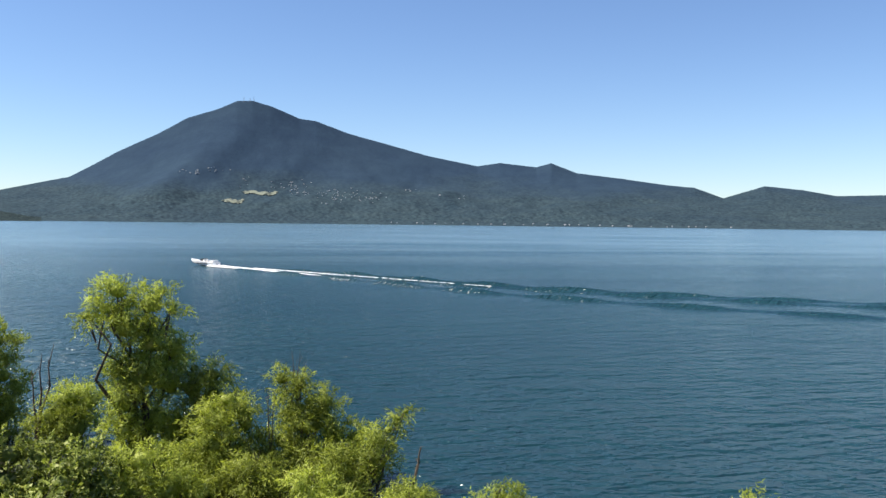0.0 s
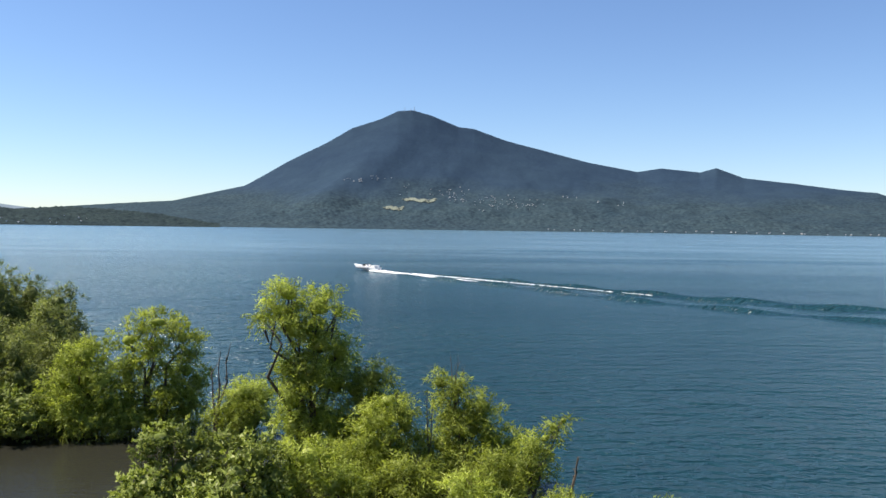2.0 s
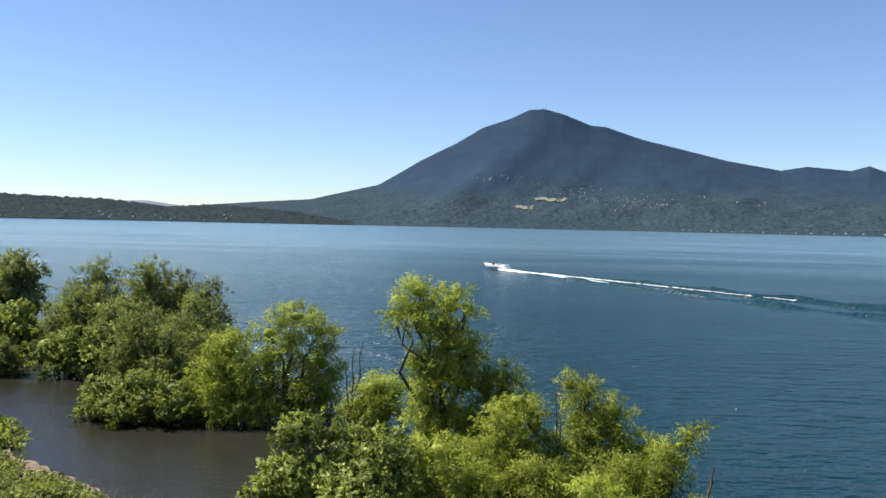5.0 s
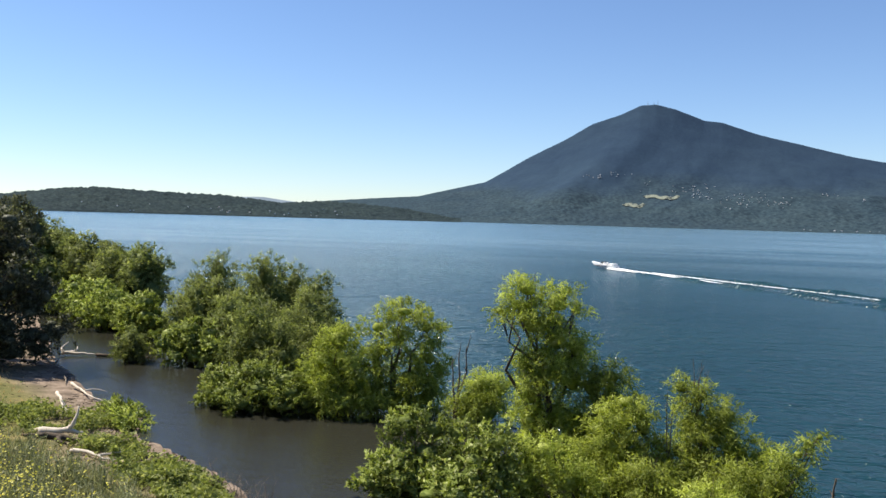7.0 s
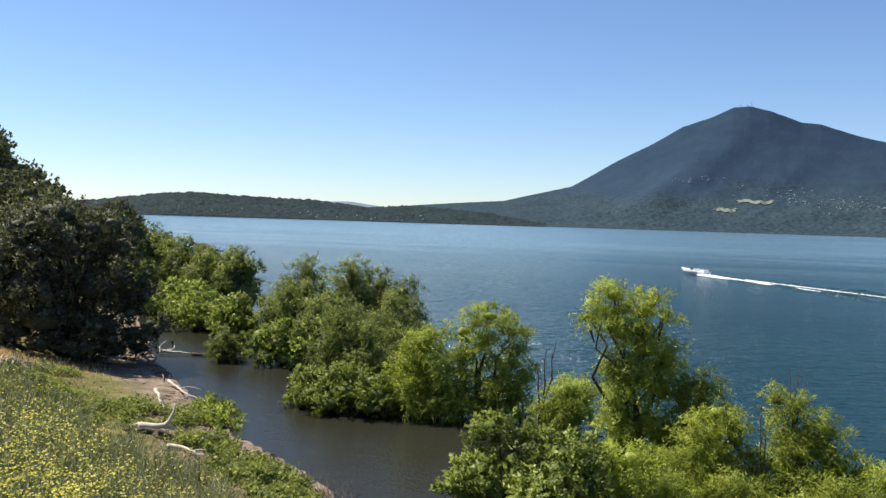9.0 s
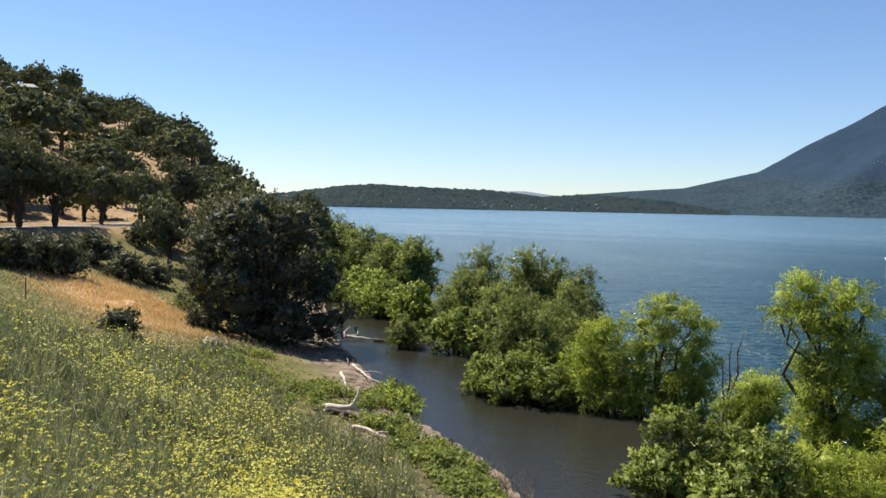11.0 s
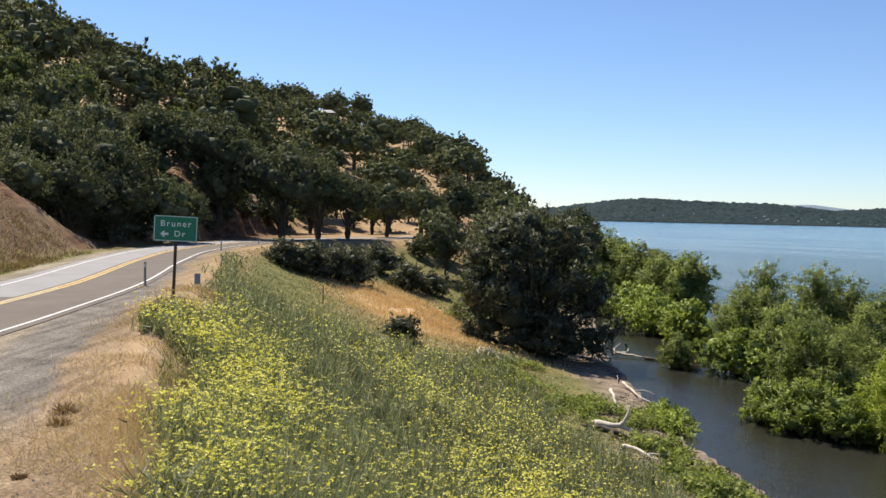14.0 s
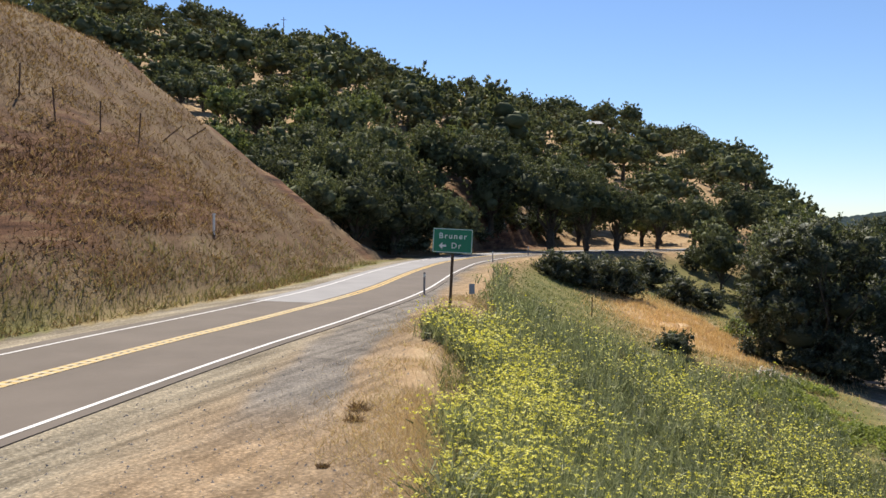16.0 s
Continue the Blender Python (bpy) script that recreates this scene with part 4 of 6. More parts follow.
for n, (x, y, top, r) in enumerate(BROAD):
    rng = np.random.default_rng(600 + n)
    near = n < 5
    tree("bush", (x, y, -0.1), dome(r, top, rng, 8, 0.12), "dense bush with broad bright green leaves at the water's edge", "bush", "broad", 610 + n,
         per_m2=210 if near else 100, leaf=(0.17, 0.12) if near else (0.25, 0.17), twig=0.40, droop=0.15, core=0.5, tuft=0.34, turn=facing(x, y), group="waterside bushes", foot=((0, 0), (0.4, 0.2), (-0.5, 0.1)), girth=0.05)

for n, (x, y, lobes) in enumerate(((-8.6, 32.5, [(0.15, 0.4, 2.53, 1.05, 0.68), (-0.89, 0.39, 2.85, 0.91, 0.55), (-1.33, 0.37, 2.38, 0.68, 0.46), (1.19, 0.38, 2.33, 0.91, 0.73), (0.06, 0.1, 1.69, 1.35, 0.68), (-0.92, -0.41, 0.67, 1.11, 0.89), (0.54, -0.3, 0.79, 1.25, 0.98), (-1.67, -0.54, 0.4, 1.11, 0.8), (-0.32, -0.6, 0.4, 1.32, 0.79)]),
                                (-6.2, 32.2, [(0.36, 0.4, 2.16, 1.02, 0.8), (-0.41, 0.1, 1.65, 0.97, 0.79), (0.93, 0.19, 1.34, 0.97, 0.88), (-0.15, -0.2, 0.63, 1.13, 0.87)]))):
    tree("bush", (x, y, -0.1), squeeze(lobes), "dense bush with broad bright green leaves at the water's edge", "bush", "broad", 640 + n, per_m2=230, leaf=(0.16, 0.11), twig=0.40, droop=0.15, turn=facing(x, y), group="waterside bushes", foot=STEMS, girth=0.05, core=0.4, tuft=0.34)

# dead twigs standing among the willows
def dead_branch(at, tips, girth, seed):
    rng = np.random.default_rng(seed)
    t = thing("dead_branch", at, "bare grey dead branch rising from the thicket", "branch", "bare branches", facing(at[0], at[1]))
    for tip in tips:
        v, f = [], []
        path = wander((0, 0, 0), tip, 5, 0.06, rng)
        put(v, f, *tube(path, [girth, girth * 0.8, girth * 0.65, girth * 0.5, girth * 0.35, girth * 0.15], 5))
        for k in (2, 3, 4):
            a = np.array(path[k])
            put(v, f, *tube([tuple(a), tuple(a + rng.normal(size=3) * 0.12 + [0, 0, 0.25]), tuple(a + rng.normal(size=3) * 0.25 + [0, 0, 0.5])], [girth * 0.35, girth * 0.25, girth * 0.08], 4))
        part("stem", v, f, M["dark_twig"], t)


dead_branch((0.75, 35.3, 0.0), [(-0.1, 0, 4.2), (0.15, 0, 3.6)], 0.05, 71)
dead_branch((1.75, 35.5, 3.0), [(-0.15, 0, 2.7), (0.2, 0.1, 2.6), (0.5, 0, 2.2)], 0.035, 72)
dead_branch((-9.9, 42.6, 0.0), [(0.25, 0, 4.6), (-0.2, 0.1, 3.8), (0.75, 0, 5.0)], 0.085, 73)
dead_branch((6.2, 32.6, 0.3), [(0.35, 0, 1.75)], 0.09, 74)

# ---- oaks ----
def oak_kind(seed, r, h, mat, per_m2, leaf, low=0.30, tuft=0.7, fine=False):
    rng = np.random.default_rng(seed)
    lob = [(q[0], q[1], q[2] * 0.86 + h * 0.14, q[3], q[4]) for q in dome(r, h, rng, 11, low)]
    if low > 0.35:
        lob = [q for q in lob if q[2] - q[4] > 0.30 * h]
    return tree("oak_tree", (0, 0, 0), lob, "dark green oak on the dry hillside", "tree", mat, seed, per_m2, leaf, 0.5, 0.1, 0.26, 12, group="hillside oaks", inner=0.25, twigs=1, core=0.5, tuft=tuft, fine_core=fine)


KINDS = [oak_kind(800, 4.2, 8.5, "oak", 11, (0.46, 0.33)), oak_kind(801, 5.0, 9.5, "dark_oak", 10.5, (0.46, 0.33)), oak_kind(802, 3.4, 8.0, "oak", 12, (0.44, 0.31)), oak_kind(803, 4.6, 7.5, "dark_oak", 11, (0.46, 0.33)), oak_kind(804, 4.0, 9.0, "olive_oak", 11, (0.46, 0.33))]
FAR_OAK = [oak_kind(820, 4.4, 8.5, "oak", 4.4, (0.54, 0.42), tuft=0.95), oak_kind(821, 3.6, 7.5, "dark_oak", 4.8, (0.52, 0.40), tuft=0.9), oak_kind(822, 5.2, 9.0, "oak", 4.2, (0.54, 0.42), tuft=1.0)]
NEAR_OAK = [oak_kind(810, 5.6, 11.5, "dark_oak", 34, (0.25, 0.17), tuft=0.6, fine=True), oak_kind(811, 4.8, 10.5, "oak", 34, (0.25, 0.17), tuft=0.6, fine=True), oak_kind(812, 5.2, 12.5, "dark_oak", 34, (0.25, 0.17), tuft=0.6, fine=True)]
OPEN_OAK = [oak_kind(815, 5.4, 11.5, "dark_oak", 34, (0.25, 0.17), 0.36, tuft=0.6, fine=True), oak_kind(816, 5.0, 12.0, "oak", 34, (0.25, 0.17), 0.36, tuft=0.6, fine=True)]
used = set()


def set_oak(kinds, k, x, y, s, turn, label=""):
    m = pose(x, y, ground_z(x, y) - 0.15, 0, 0, turn) @ Matrix.Diagonal((s, s, s, 1))
    ob = kinds[k]
    if ob.name in used:
        ob = copy_thing(ob, m)
    else:
        used.add(ob.name)
        ob.matrix_basis = m
    if label:
        tagged(ob, label)


ROADSIDE = [(-78.4, 25.8, 0.8), (-82.2, 21, 0.9), (-79.5, 15.5, 0.75), (-81.5, 11.0, 0.9), (-86.5, 7.0, 0.85), (-88, 15, 0.9), (-87, 26, 0.85), (-95, 29, 0.95), (-93, 20, 0.9), (-102, 45, 0.95), (-98, 37, 0.85),
            (-74, 62, 0.75), (-70.5, 66, 0.8), (-77, 71, 0.7), (-66, 60, 0.6), (-73.6, 20.5, 0.85), (-94, 74, 0.8), (-98, 84, 0.95), (-60, 62, 0.55), (-77.2, 29.8, 0.72), (-79.0, 33.0, 0.62), (-75.0, 24.6, 0.7), (-71.5, 16.0, 0.7)]
for n, (x, y, s) in enumerate(ROADSIDE):
    set_oak(NEAR_OAK, n % 3, x, y, s, 77 * n, "large dark oak beside the road")
for n, (x, y, s) in enumerate([(-86.5, 47.6, 0.95), (-87.5, 53.0, 0.85), (-88, 57.6, 0.75), (-94, 68, 0.8), (-93, 42.5, 1.0)]):
    set_oak(OPEN_OAK, n % 2, x, y, s, 95 * n, "tall oak with a bare trunk at the road bend")
# the last oaks of the hill, sized to fit the skyline seen from the camera
for n, (a, d) in enumerate([(45.2, 148), (44.2, 140), (46.2, 168), (43.4, 133), (45.0, 128), (46.6, 132), (45.6, 160), (42.8, 140), (47.4, 150)]):
    x, y = -math.sin(radians(a)) * d, math.cos(radians(a)) * d
    top = EYE + d * math.tan(radians(np.interp(a, [42, 43.5, 44.6, 46, 47.5], [0.3, 0.4, 0.7, 2.2, 3.6]))) - 0.6 * (n % 3)
    set_oak(KINDS, n % 5, x, y, min(1.15, max(0.25, (top - ground_z(x, y)) / 8.6)), 60 * n, "dark green oak near the shore below the hill")
rng = np.random.default_rng(77)
spots = []
for d in [*np.geomspace(84, 324, 24), 336, 348, 358, 367, 375, 383]:
    step = 5.4 + d * 0.010 if d < 330 else 7.0
    a = 43.5
    while a < 99:
        aa, dd = a + rng.normal() * 0.5, d + rng.normal() * 3.5
        a += math.degrees(step / d) * (0.85 + 0.3 * rng.random())
        x, y = -math.sin(radians(aa)) * dd, math.cos(radians(aa)) * dd
        spots.append((x, y, aa, dd))
sx, sy = np.array([q[0] for q in spots]), np.array([q[1] for q in spots])
sz, slat, _, sland = height(sx, sy)
FAR_FROM, far_spots = 150.0, []
bare = fractal(sx * 0.018, sy * 0.018, 31, 2)
for n, (x, y, a, d) in enumerate(spots):
    if sland[n] < 4 or abs(slat[n]) < 7 or slat[n] > -3 and d < 104 or (x > -72 and a > 74):
        continue
    if bare[n] > 0.55 and d > 215 and a > 56 or rng.random() < 0.04:
        continue
    if 51 < a < 63 and d < 116 or 62 <= a < 70 and d < 96:      # open sunny ground behind the road bend
        continue
    room = 9.9
    if a < 48:       # lowered and thinned towards the shore to fit the camera's skyline
        room = float((EYE + d * math.tan(radians(np.interp(a, [42, 43.5, 44.6, 46, 48], [0.2, 0.3, 0.9, 2.6, 4.4]))) - sz[n]) / 8.6)
        if room < 0.3:
            continue
    if d > FAR_FROM:
        far_spots.append((int(rng.integers(3)), x, y, min(room, 0.5 + 0.5 * rng.random() + 0.6 * (rng.random() < 0.16)), rng.random() * 6.283))
    elif d > 138:
        set_oak(FAR_OAK, int(rng.integers(3)), x, y, min(room, 0.55 + 0.55 * rng.random()), rng.random() * 360)
    else:
        set_oak(KINDS, int(rng.integers(5)), x, y, min(room, 0.62 + 0.45 * rng.random() ** 1.4), rng.random() * 360)

# the oaks too far off to be told apart make one wood
tris, outs, tv, tf = [], [], [], []
for k, x, y, s, w in far_spots:
    me = [c for c in FAR_OAK[k].children if c.name.startswith("crown")][0].data
    co, nm = np.empty(len(me.vertices) * 3), np.empty(len(me.vertices) * 3)
    me.vertices.foreach_get("co", co)
    me.corner_normals.foreach_get("vector", nm)
    turn = np.array([[math.cos(w), math.sin(w), 0], [-math.sin(w), math.cos(w), 0], [0, 0, 1]])
    z = ground_z(x, y) - 0.15
    tris.append((co.reshape(-1, 3) * s) @ turn + [x, y, z])
    outs.append(nm.reshape(-1, 3) @ turn)
    put(tv, tf, *tube([(x, y, z - 0.3), (x + 0.1, y, z + 2.2 * s), (x, y + 0.2, z + 5 * s)], [0.34 * s, 0.26 * s, 0.12 * s], 4))
me = quads("far_oak_wood", np.concatenate(tris).reshape(-1, 3, 3), M["oak"])
me.polygons.foreach_set("use_smooth", np.ones(len(me.polygons), dtype=bool))
me.normals_split_custom_set_from_vertices(np.concatenate(outs).tolist())
wood = tagged(new("far_oak_wood", me), "wood of dark green oaks high on the hillside", "trees", kind="stuff")
part("trunks", tv, tf, M["bark"], wood)

# the big dark tree on the shore, and bushes on the meadow
DARK = "large dark-leaved shrubby tree on the muddy shore"
rng = np.random.default_rng(900)
base_z = ground_z(-44.6, 46.5)
lobes = [(x, y, max(z - base_z - 0.25, 0.6), r * 0.86, h * 0.86) for x, y, z, r, h in [(-0.99, 0.39, 11.0, 2.62, 1.31), (-3.15, 0.32, 9.9, 2.18, 1.48), (1.2, 0.39, 9.7, 2.18, 1.57), (-0.93, -0.11, 8.55, 3.46, 1.9), (-4.42, 0.25, 8.03, 1.92, 1.74), (2.54, 0.35, 8.17, 1.92, 1.74), (-2.59, -0.65, 5.95, 3.44, 2.06), (1.49, -0.62, 5.83, 3.01, 2.06), (-4.8, 0.22, 4.95, 1.74, 1.74), (3.7, 0.29, 4.71, 1.4, 1.92), (-1.67, -1.12, 3.65, 3.41, 1.87), (1.76, -0.83, 3.06, 3.0, 1.88), (-3.4, -0.69, 2.91, 1.98, 1.29), (3.95, -0.22, 2.38, 1.56, 1.3), (0.07, -1.3, 1.79, 3.4, 1.1), (-3.6, -1.0, 1.6, 1.9, 1.0), (2.6, -1.2, 1.4, 2.0, 1.0), (4.5, -0.4, 1.3, 1.5, 0.9), (-5.0, -0.4, 2.2, 1.4, 1.1)]]
for k in range(52):      # small outer sprays that break the outline
    a, up = rng.random() * 6.283, rng.random()
    q = (5.0 - 2.6 * up ** 1.6) * (0.84 + 0.34 * rng.random())
    lobes.append((q * math.cos(a), q * 0.8 * math.sin(a), 1.2 + (9.6 - base_z) * up, 0.55 + 0.5 * rng.random(), 0.5 + 0.4 * rng.random()))
tree("shore_tree", (-44.6, 46.5, base_z), lobes, DARK, "tree", "shade_leaf", 901, per_m2=85, leaf=(0.21, 0.13), twig=0.6, core=0.5, tuft=0.55, droop=0.1, turn=facing(-44.6, 46.5), girth=0.16, foot=((0, 0), (0.8, 0.3), (-0.7, 0.2)), inner=0.35, twigs=1)
MEADOW = [(-63.4, 35.6, 2.7, 1.7), (-63.3, 38.0, 3.0, 1.9), (-63.8, 40.2, 3.2, 1.6), (-63.6, 42.4, 3.6, 1.8), (-72.0, 51.2, 3.3, 2.1), (-66.6, 51.0, 3.0, 1.7), (-66.6, 54.0, 2.5, 1.6), (-80.4, 63.1, 2.8, 1.3), (-42.7, 32.1, 1.6, 1.15), (-58.5, 52.5, 2.2, 1.6)]
for n, (x, y, top, r) in enumerate(MEADOW):
    rng = np.random.default_rng(910 + n)
    lobes = dome(r, top, rng, 9, 0.12)
    lobes += [(1.0 * r * math.cos(a), 1.0 * r * math.sin(a), top * (0.2 + 0.7 * rng.random() * (0.5 + 0.5 * math.sin(a * 3))), r * 0.25, r * 0.22) for a in np.arange(0, 6.2, 0.7)]
    tree("bush", (x, y, ground_z(x, y) - 0.1), lobes, "dark green rounded bush on the dry meadow", "bush", "shade_leaf", 920 + n, per_m2=130, leaf=(0.17, 0.11), twig=0.4, core=0.5, tuft=0.36, droop=0.0, group="meadow bushes", girth=0.05, foot=((0, 0), (0.3, 0.2), (-0.3, 0.1)), twigs=1)
for n, (az, d, top, r) in enumerate(((70.2, 83, 3.0, 2.0), (68.4, 87, 2.6, 1.8), (67.0, 93, 2.4, 1.7), (64.9, 103, 2.8, 1.9), (63.6, 111, 2.4, 1.9), (66.0, 96, 1.8, 1.4), (71.8, 80, 3.2, 2.0), (62.4, 119, 2.6, 2.0))):
    x, y = -math.sin(radians(az)) * d, math.cos(radians(az)) * d
    rng = np.random.default_rng(940 + n)
    tree("bush", (x, y, ground_z(x, y) - 0.1), dome(r, top, rng, 8, 0.12), "dark scrubby bush on the brown road cut", "bush", "shade_leaf", 945 + n, per_m2=60, leaf=(0.22, 0.15), twig=0.45, droop=0.0, group="road cut bushes", girth=0.05, foot=((0, 0), (0.3, 0.2)), twigs=1, core=0.5, tuft=0.4)
rng = np.random.default_rng(909)
tree("bush", (-54.5, 47.3, ground_z(-54.5, 47.3) - 0.1), dome(1.2, 1.5, rng, 7, 0.14), "pale grey-green bush beside the dark shore tree", "bush", "willow_far", 935, per_m2=110, leaf=(0.17, 0.08), twig=0.4, droop=0.0, group="meadow bushes", girth=0.03)

# ---- the far village, clearings and masts ----
def on_mountain(az, el):
    d = np.linspace(SHORE_D + 5, CREST_D, 700)
    e = np.degrees(np.arctan((mountain_z(np.full(700, az), d) - EYE) / d))
    k = int(np.argmax(e > el))
    return -math.sin(radians(az)) * d[k], math.cos(radians(az)) * d[k], float(mountain_z(np.array([az]), d[k:k + 1])[0])


def far_house(at, size, turn, first=[]):
    if first:
        return copy_thing(first[0], pose(*at, 0, 0, turn) @ Matrix.Diagonal((size, size, size, 1)))
    h = thing("house", at, "small pale house among trees on the far slope", "house", "far village houses", turn, size)
    part("wall", *box(0, 0, 1.2, 14, 9, 6), M["house_wall"], h)
    part("roof", [(-7.8, -5.2, 4.1), (7.8, -5.2, 4.1), (7.8, 5.2, 4.1), (-7.8, 5.2, 4.1), (-7.8, 0, 7.0), (7.8, 0, 7.0)], [(0, 1, 5, 4), (2, 3, 4, 5), (0, 4, 3), (1, 2, 5), (3, 2, 1, 0)], M["house_roof"], h)
    first.append(h)
    return h


rng = np.random.default_rng(5)
VILLAGE = [(4.2, 3.05, 0.9, 0.07, 10), (2.2, 3.25, 0.9, 0.15, 8), (-2.4, 2.1, 1.3, 0.22, 30), (-5.2, 1.75, 1.5, 0.25, 38), (-7.6, 1.55, 1.2, 0.2, 20), (-10.8, 2.1, 0.9, 0.06, 8), (-13.5, 1.7, 1.0, 0.2, 5), (0, 2.4, 2.0, 0.3, 8)]
for a, e, sa, se, count in VILLAGE:
    for _ in range(count):
        at = on_mountain(a + rng.normal() * sa * 0.6, e + rng.normal() * se)
        far_house((at[0], at[1], at[2] + 2.5), 0.35 + 0.4 * rng.random(), rng.random() * 180)
for a in np.linspace(-31, -9, 30):
    a = a + rng.normal() * 0.25
    d = SHORE_D + 14 + 18 * rng.random()
    far_house((-math.sin(radians(a)) * d, math.cos(radians(a)) * d, float(mountain_z(np.array([a]), np.array([d]))[0]) + 1.5), 0.45 + 0.4 * rng.random(), rng.random() * 180)
for _ in range(26):
    a = 21 + 17 * rng.random()
    d = 2712 + 260 * rng.random() ** 2
    far_house((-math.sin(radians(a)) * d, math.cos(radians(a)) * d, float(low_hill_z(np.array([a]), np.array([d]))[0]) + 1.5), 0.4 + 0.35 * rng.random(), rng.random() * 180)


def clearing(az0, az1, el0, el1, label):
    """An open field that lies on the mountain's slope."""
    n, m = 24, 12
    v = []
    for i in range(n + 1):
        for j in range(m + 1):
            a, e = az0 + (az1 - az0) * i / n, el0 + (el1 - el0) * j / m
            a += (fractal(np.array([j * 0.5]), np.array([i * 0.3]), 90, 2)[0] - 0.5) * 0.5
            e += (fractal(np.array([i * 0.4]), np.array([0.0]), 91, 2)[0] - 0.5) * 0.22 + 0.10 * (a - az0)  * 0.3
            x, y, z = on_mountain(a, e)
            v.append((x, y, z + 3.0))
    f = [(i * (m + 1) + j, i * (m + 1) + j + 1, (i + 1) * (m + 1) + j + 1, (i + 1) * (m + 1) + j) for i in range(n) for j in range(m)]
    ob = part("clearing", v, f, M["meadow"], None, smooth=True)
    tagged(ob, label, "field", kind="structure")


clearing(-1.4, 0.7, 1.66, 1.84, "pale green field cut into the forest of the mountain")
clearing(0.8, 2.0, 1.10, 1.28, "tan clearing in the forest of the mountain")
for a, h in ((0.75, 26), (0.35, 20), (0.1, 30)):
    x, y, z = on_mountain(a, 7.55)
    d = CREST_D - 8
    x, y = -math.sin(radians(a)) * d, math.cos(radians(a)) * d
    z = float(mountain_z(np.array([a]), np.array([d]))[0])
    mast = thing("radio_mast", (x, y, z - 2), "thin lattice radio mast on the summit", "mast", "summit masts")
    for px, py in ((-1.2, -0.7), (1.2, -0.7), (0, 1.3)):
        part("leg", *tube([(px, py, 0), (px * 0.2, py * 0.2, h)], [0.4, 0.3], 4), M["grey_plastic"], mast)

# ---- boat and wake ----
BOAT = (-11.5, 204.5)
HEAD = 47.0       # degrees to the left of +y
boat = thing("speedboat", (*BOAT, 0.0), "white speedboat planing across the lake", "boat", "", HEAD)


def hull_shape():
    """Local +y is ahead: rings from stern to bow, keel, chine and gunwale."""
    v, f = [], []
    for y, w, keel, chine, top in ((-4.0, 1.2, -0.05, 0.22, 0.95), (-2, 1.28, 0.0, 0.30, 1.05), (0, 1.25, 0.1, 0.42, 1.18), (2, 0.98, 0.32, 0.62, 1.34), (3.4, 0.48, 0.68, 0.92, 1.5), (4.3, 0.04, 1.30, 1.4, 1.62)):
        v += [(0, y, keel), (w * 0.86, y, chine), (w, y, top), (w * 0.8, y, top + 0.05), (-w * 0.8, y, top + 0.05), (-w, y, top), (-w * 0.86, y, chine)]
    for i in range(5):
        for k in range(7):
            a, b = i * 7 + k, i * 7 + (k + 1) % 7
            f.append((a, b, b + 7, a + 7))
    f += [tuple(range(7))[::-1], tuple(35 + k for k in range(7))]
    return v, f


part("hull", *hull_shape(), M["gelcoat"], boat, smooth=False)
part("stripe", *box(0, 0.2, 0.72, 2.54, 4.6, 0.16, 0.04), M["navy"], boat, "dark blue stripe along the hull")
part("cockpit", *box(0, -1.6, 1.13, 1.7, 2.6, 0.12, 0.04), M["grey_plastic"], boat, "grey cockpit floor")
part("windscreen", [(-0.95, 0.7, 1.2), (0.95, 0.7, 1.2), (0.8, 0.1, 1.75), (-0.8, 0.1, 1.75), (-0.95, 0.74, 1.2), (0.95, 0.74, 1.2), (0.8, 0.14, 1.78), (-0.8, 0.14, 1.78)], [(0, 1, 2, 3), (7, 6, 5, 4), (0, 4, 5, 1), (2, 6, 7, 3), (1, 5, 6, 2), (3, 7, 4, 0)], M["dark_glass"], boat, "dark tinted windscreen")
for x in (-0.5, 0.5):
    part("seat", *box(x, -0.6, 1.35, 0.55, 0.55, 0.5, 0.08), M["gelcoat"], boat, "white padded seat")
part("sun_deck", *box(0, -3.0, 1.25, 1.9, 1.5, 0.4, 0.12), M["gelcoat"], boat, "white padded engine cover")
part("outdrive", *box(0, -4.2, 0.2, 0.4, 0.5, 0.9, 0.08), M["navy"], boat, "dark outdrive at the stern")

hd = np.array([-math.sin(radians(HEAD)), math.cos(radians(HEAD))])
stern = np.array(BOAT) - hd * 3.2
TRACK = spline([tuple(stern), (1, 186), (19.4, 158), (38, 131), (58, 110), (92, 84), (150, 55)], 40)
seg = np.concatenate([[0], np.cumsum(np.hypot(*np.diff(TRACK, axis=0).T))])


def along(s):
    i = np.clip(np.searchsorted(seg, s) - 1, 0, len(seg) - 2)
    t = (s - seg[i]) / (seg[i + 1] - seg[i])
    d = TRACK[i + 1] - TRACK[i]
    d = d / np.linalg.norm(d)
    return TRACK[i] + (TRACK[i + 1] - TRACK[i]) * t, np.array([d[1], -d[0]])


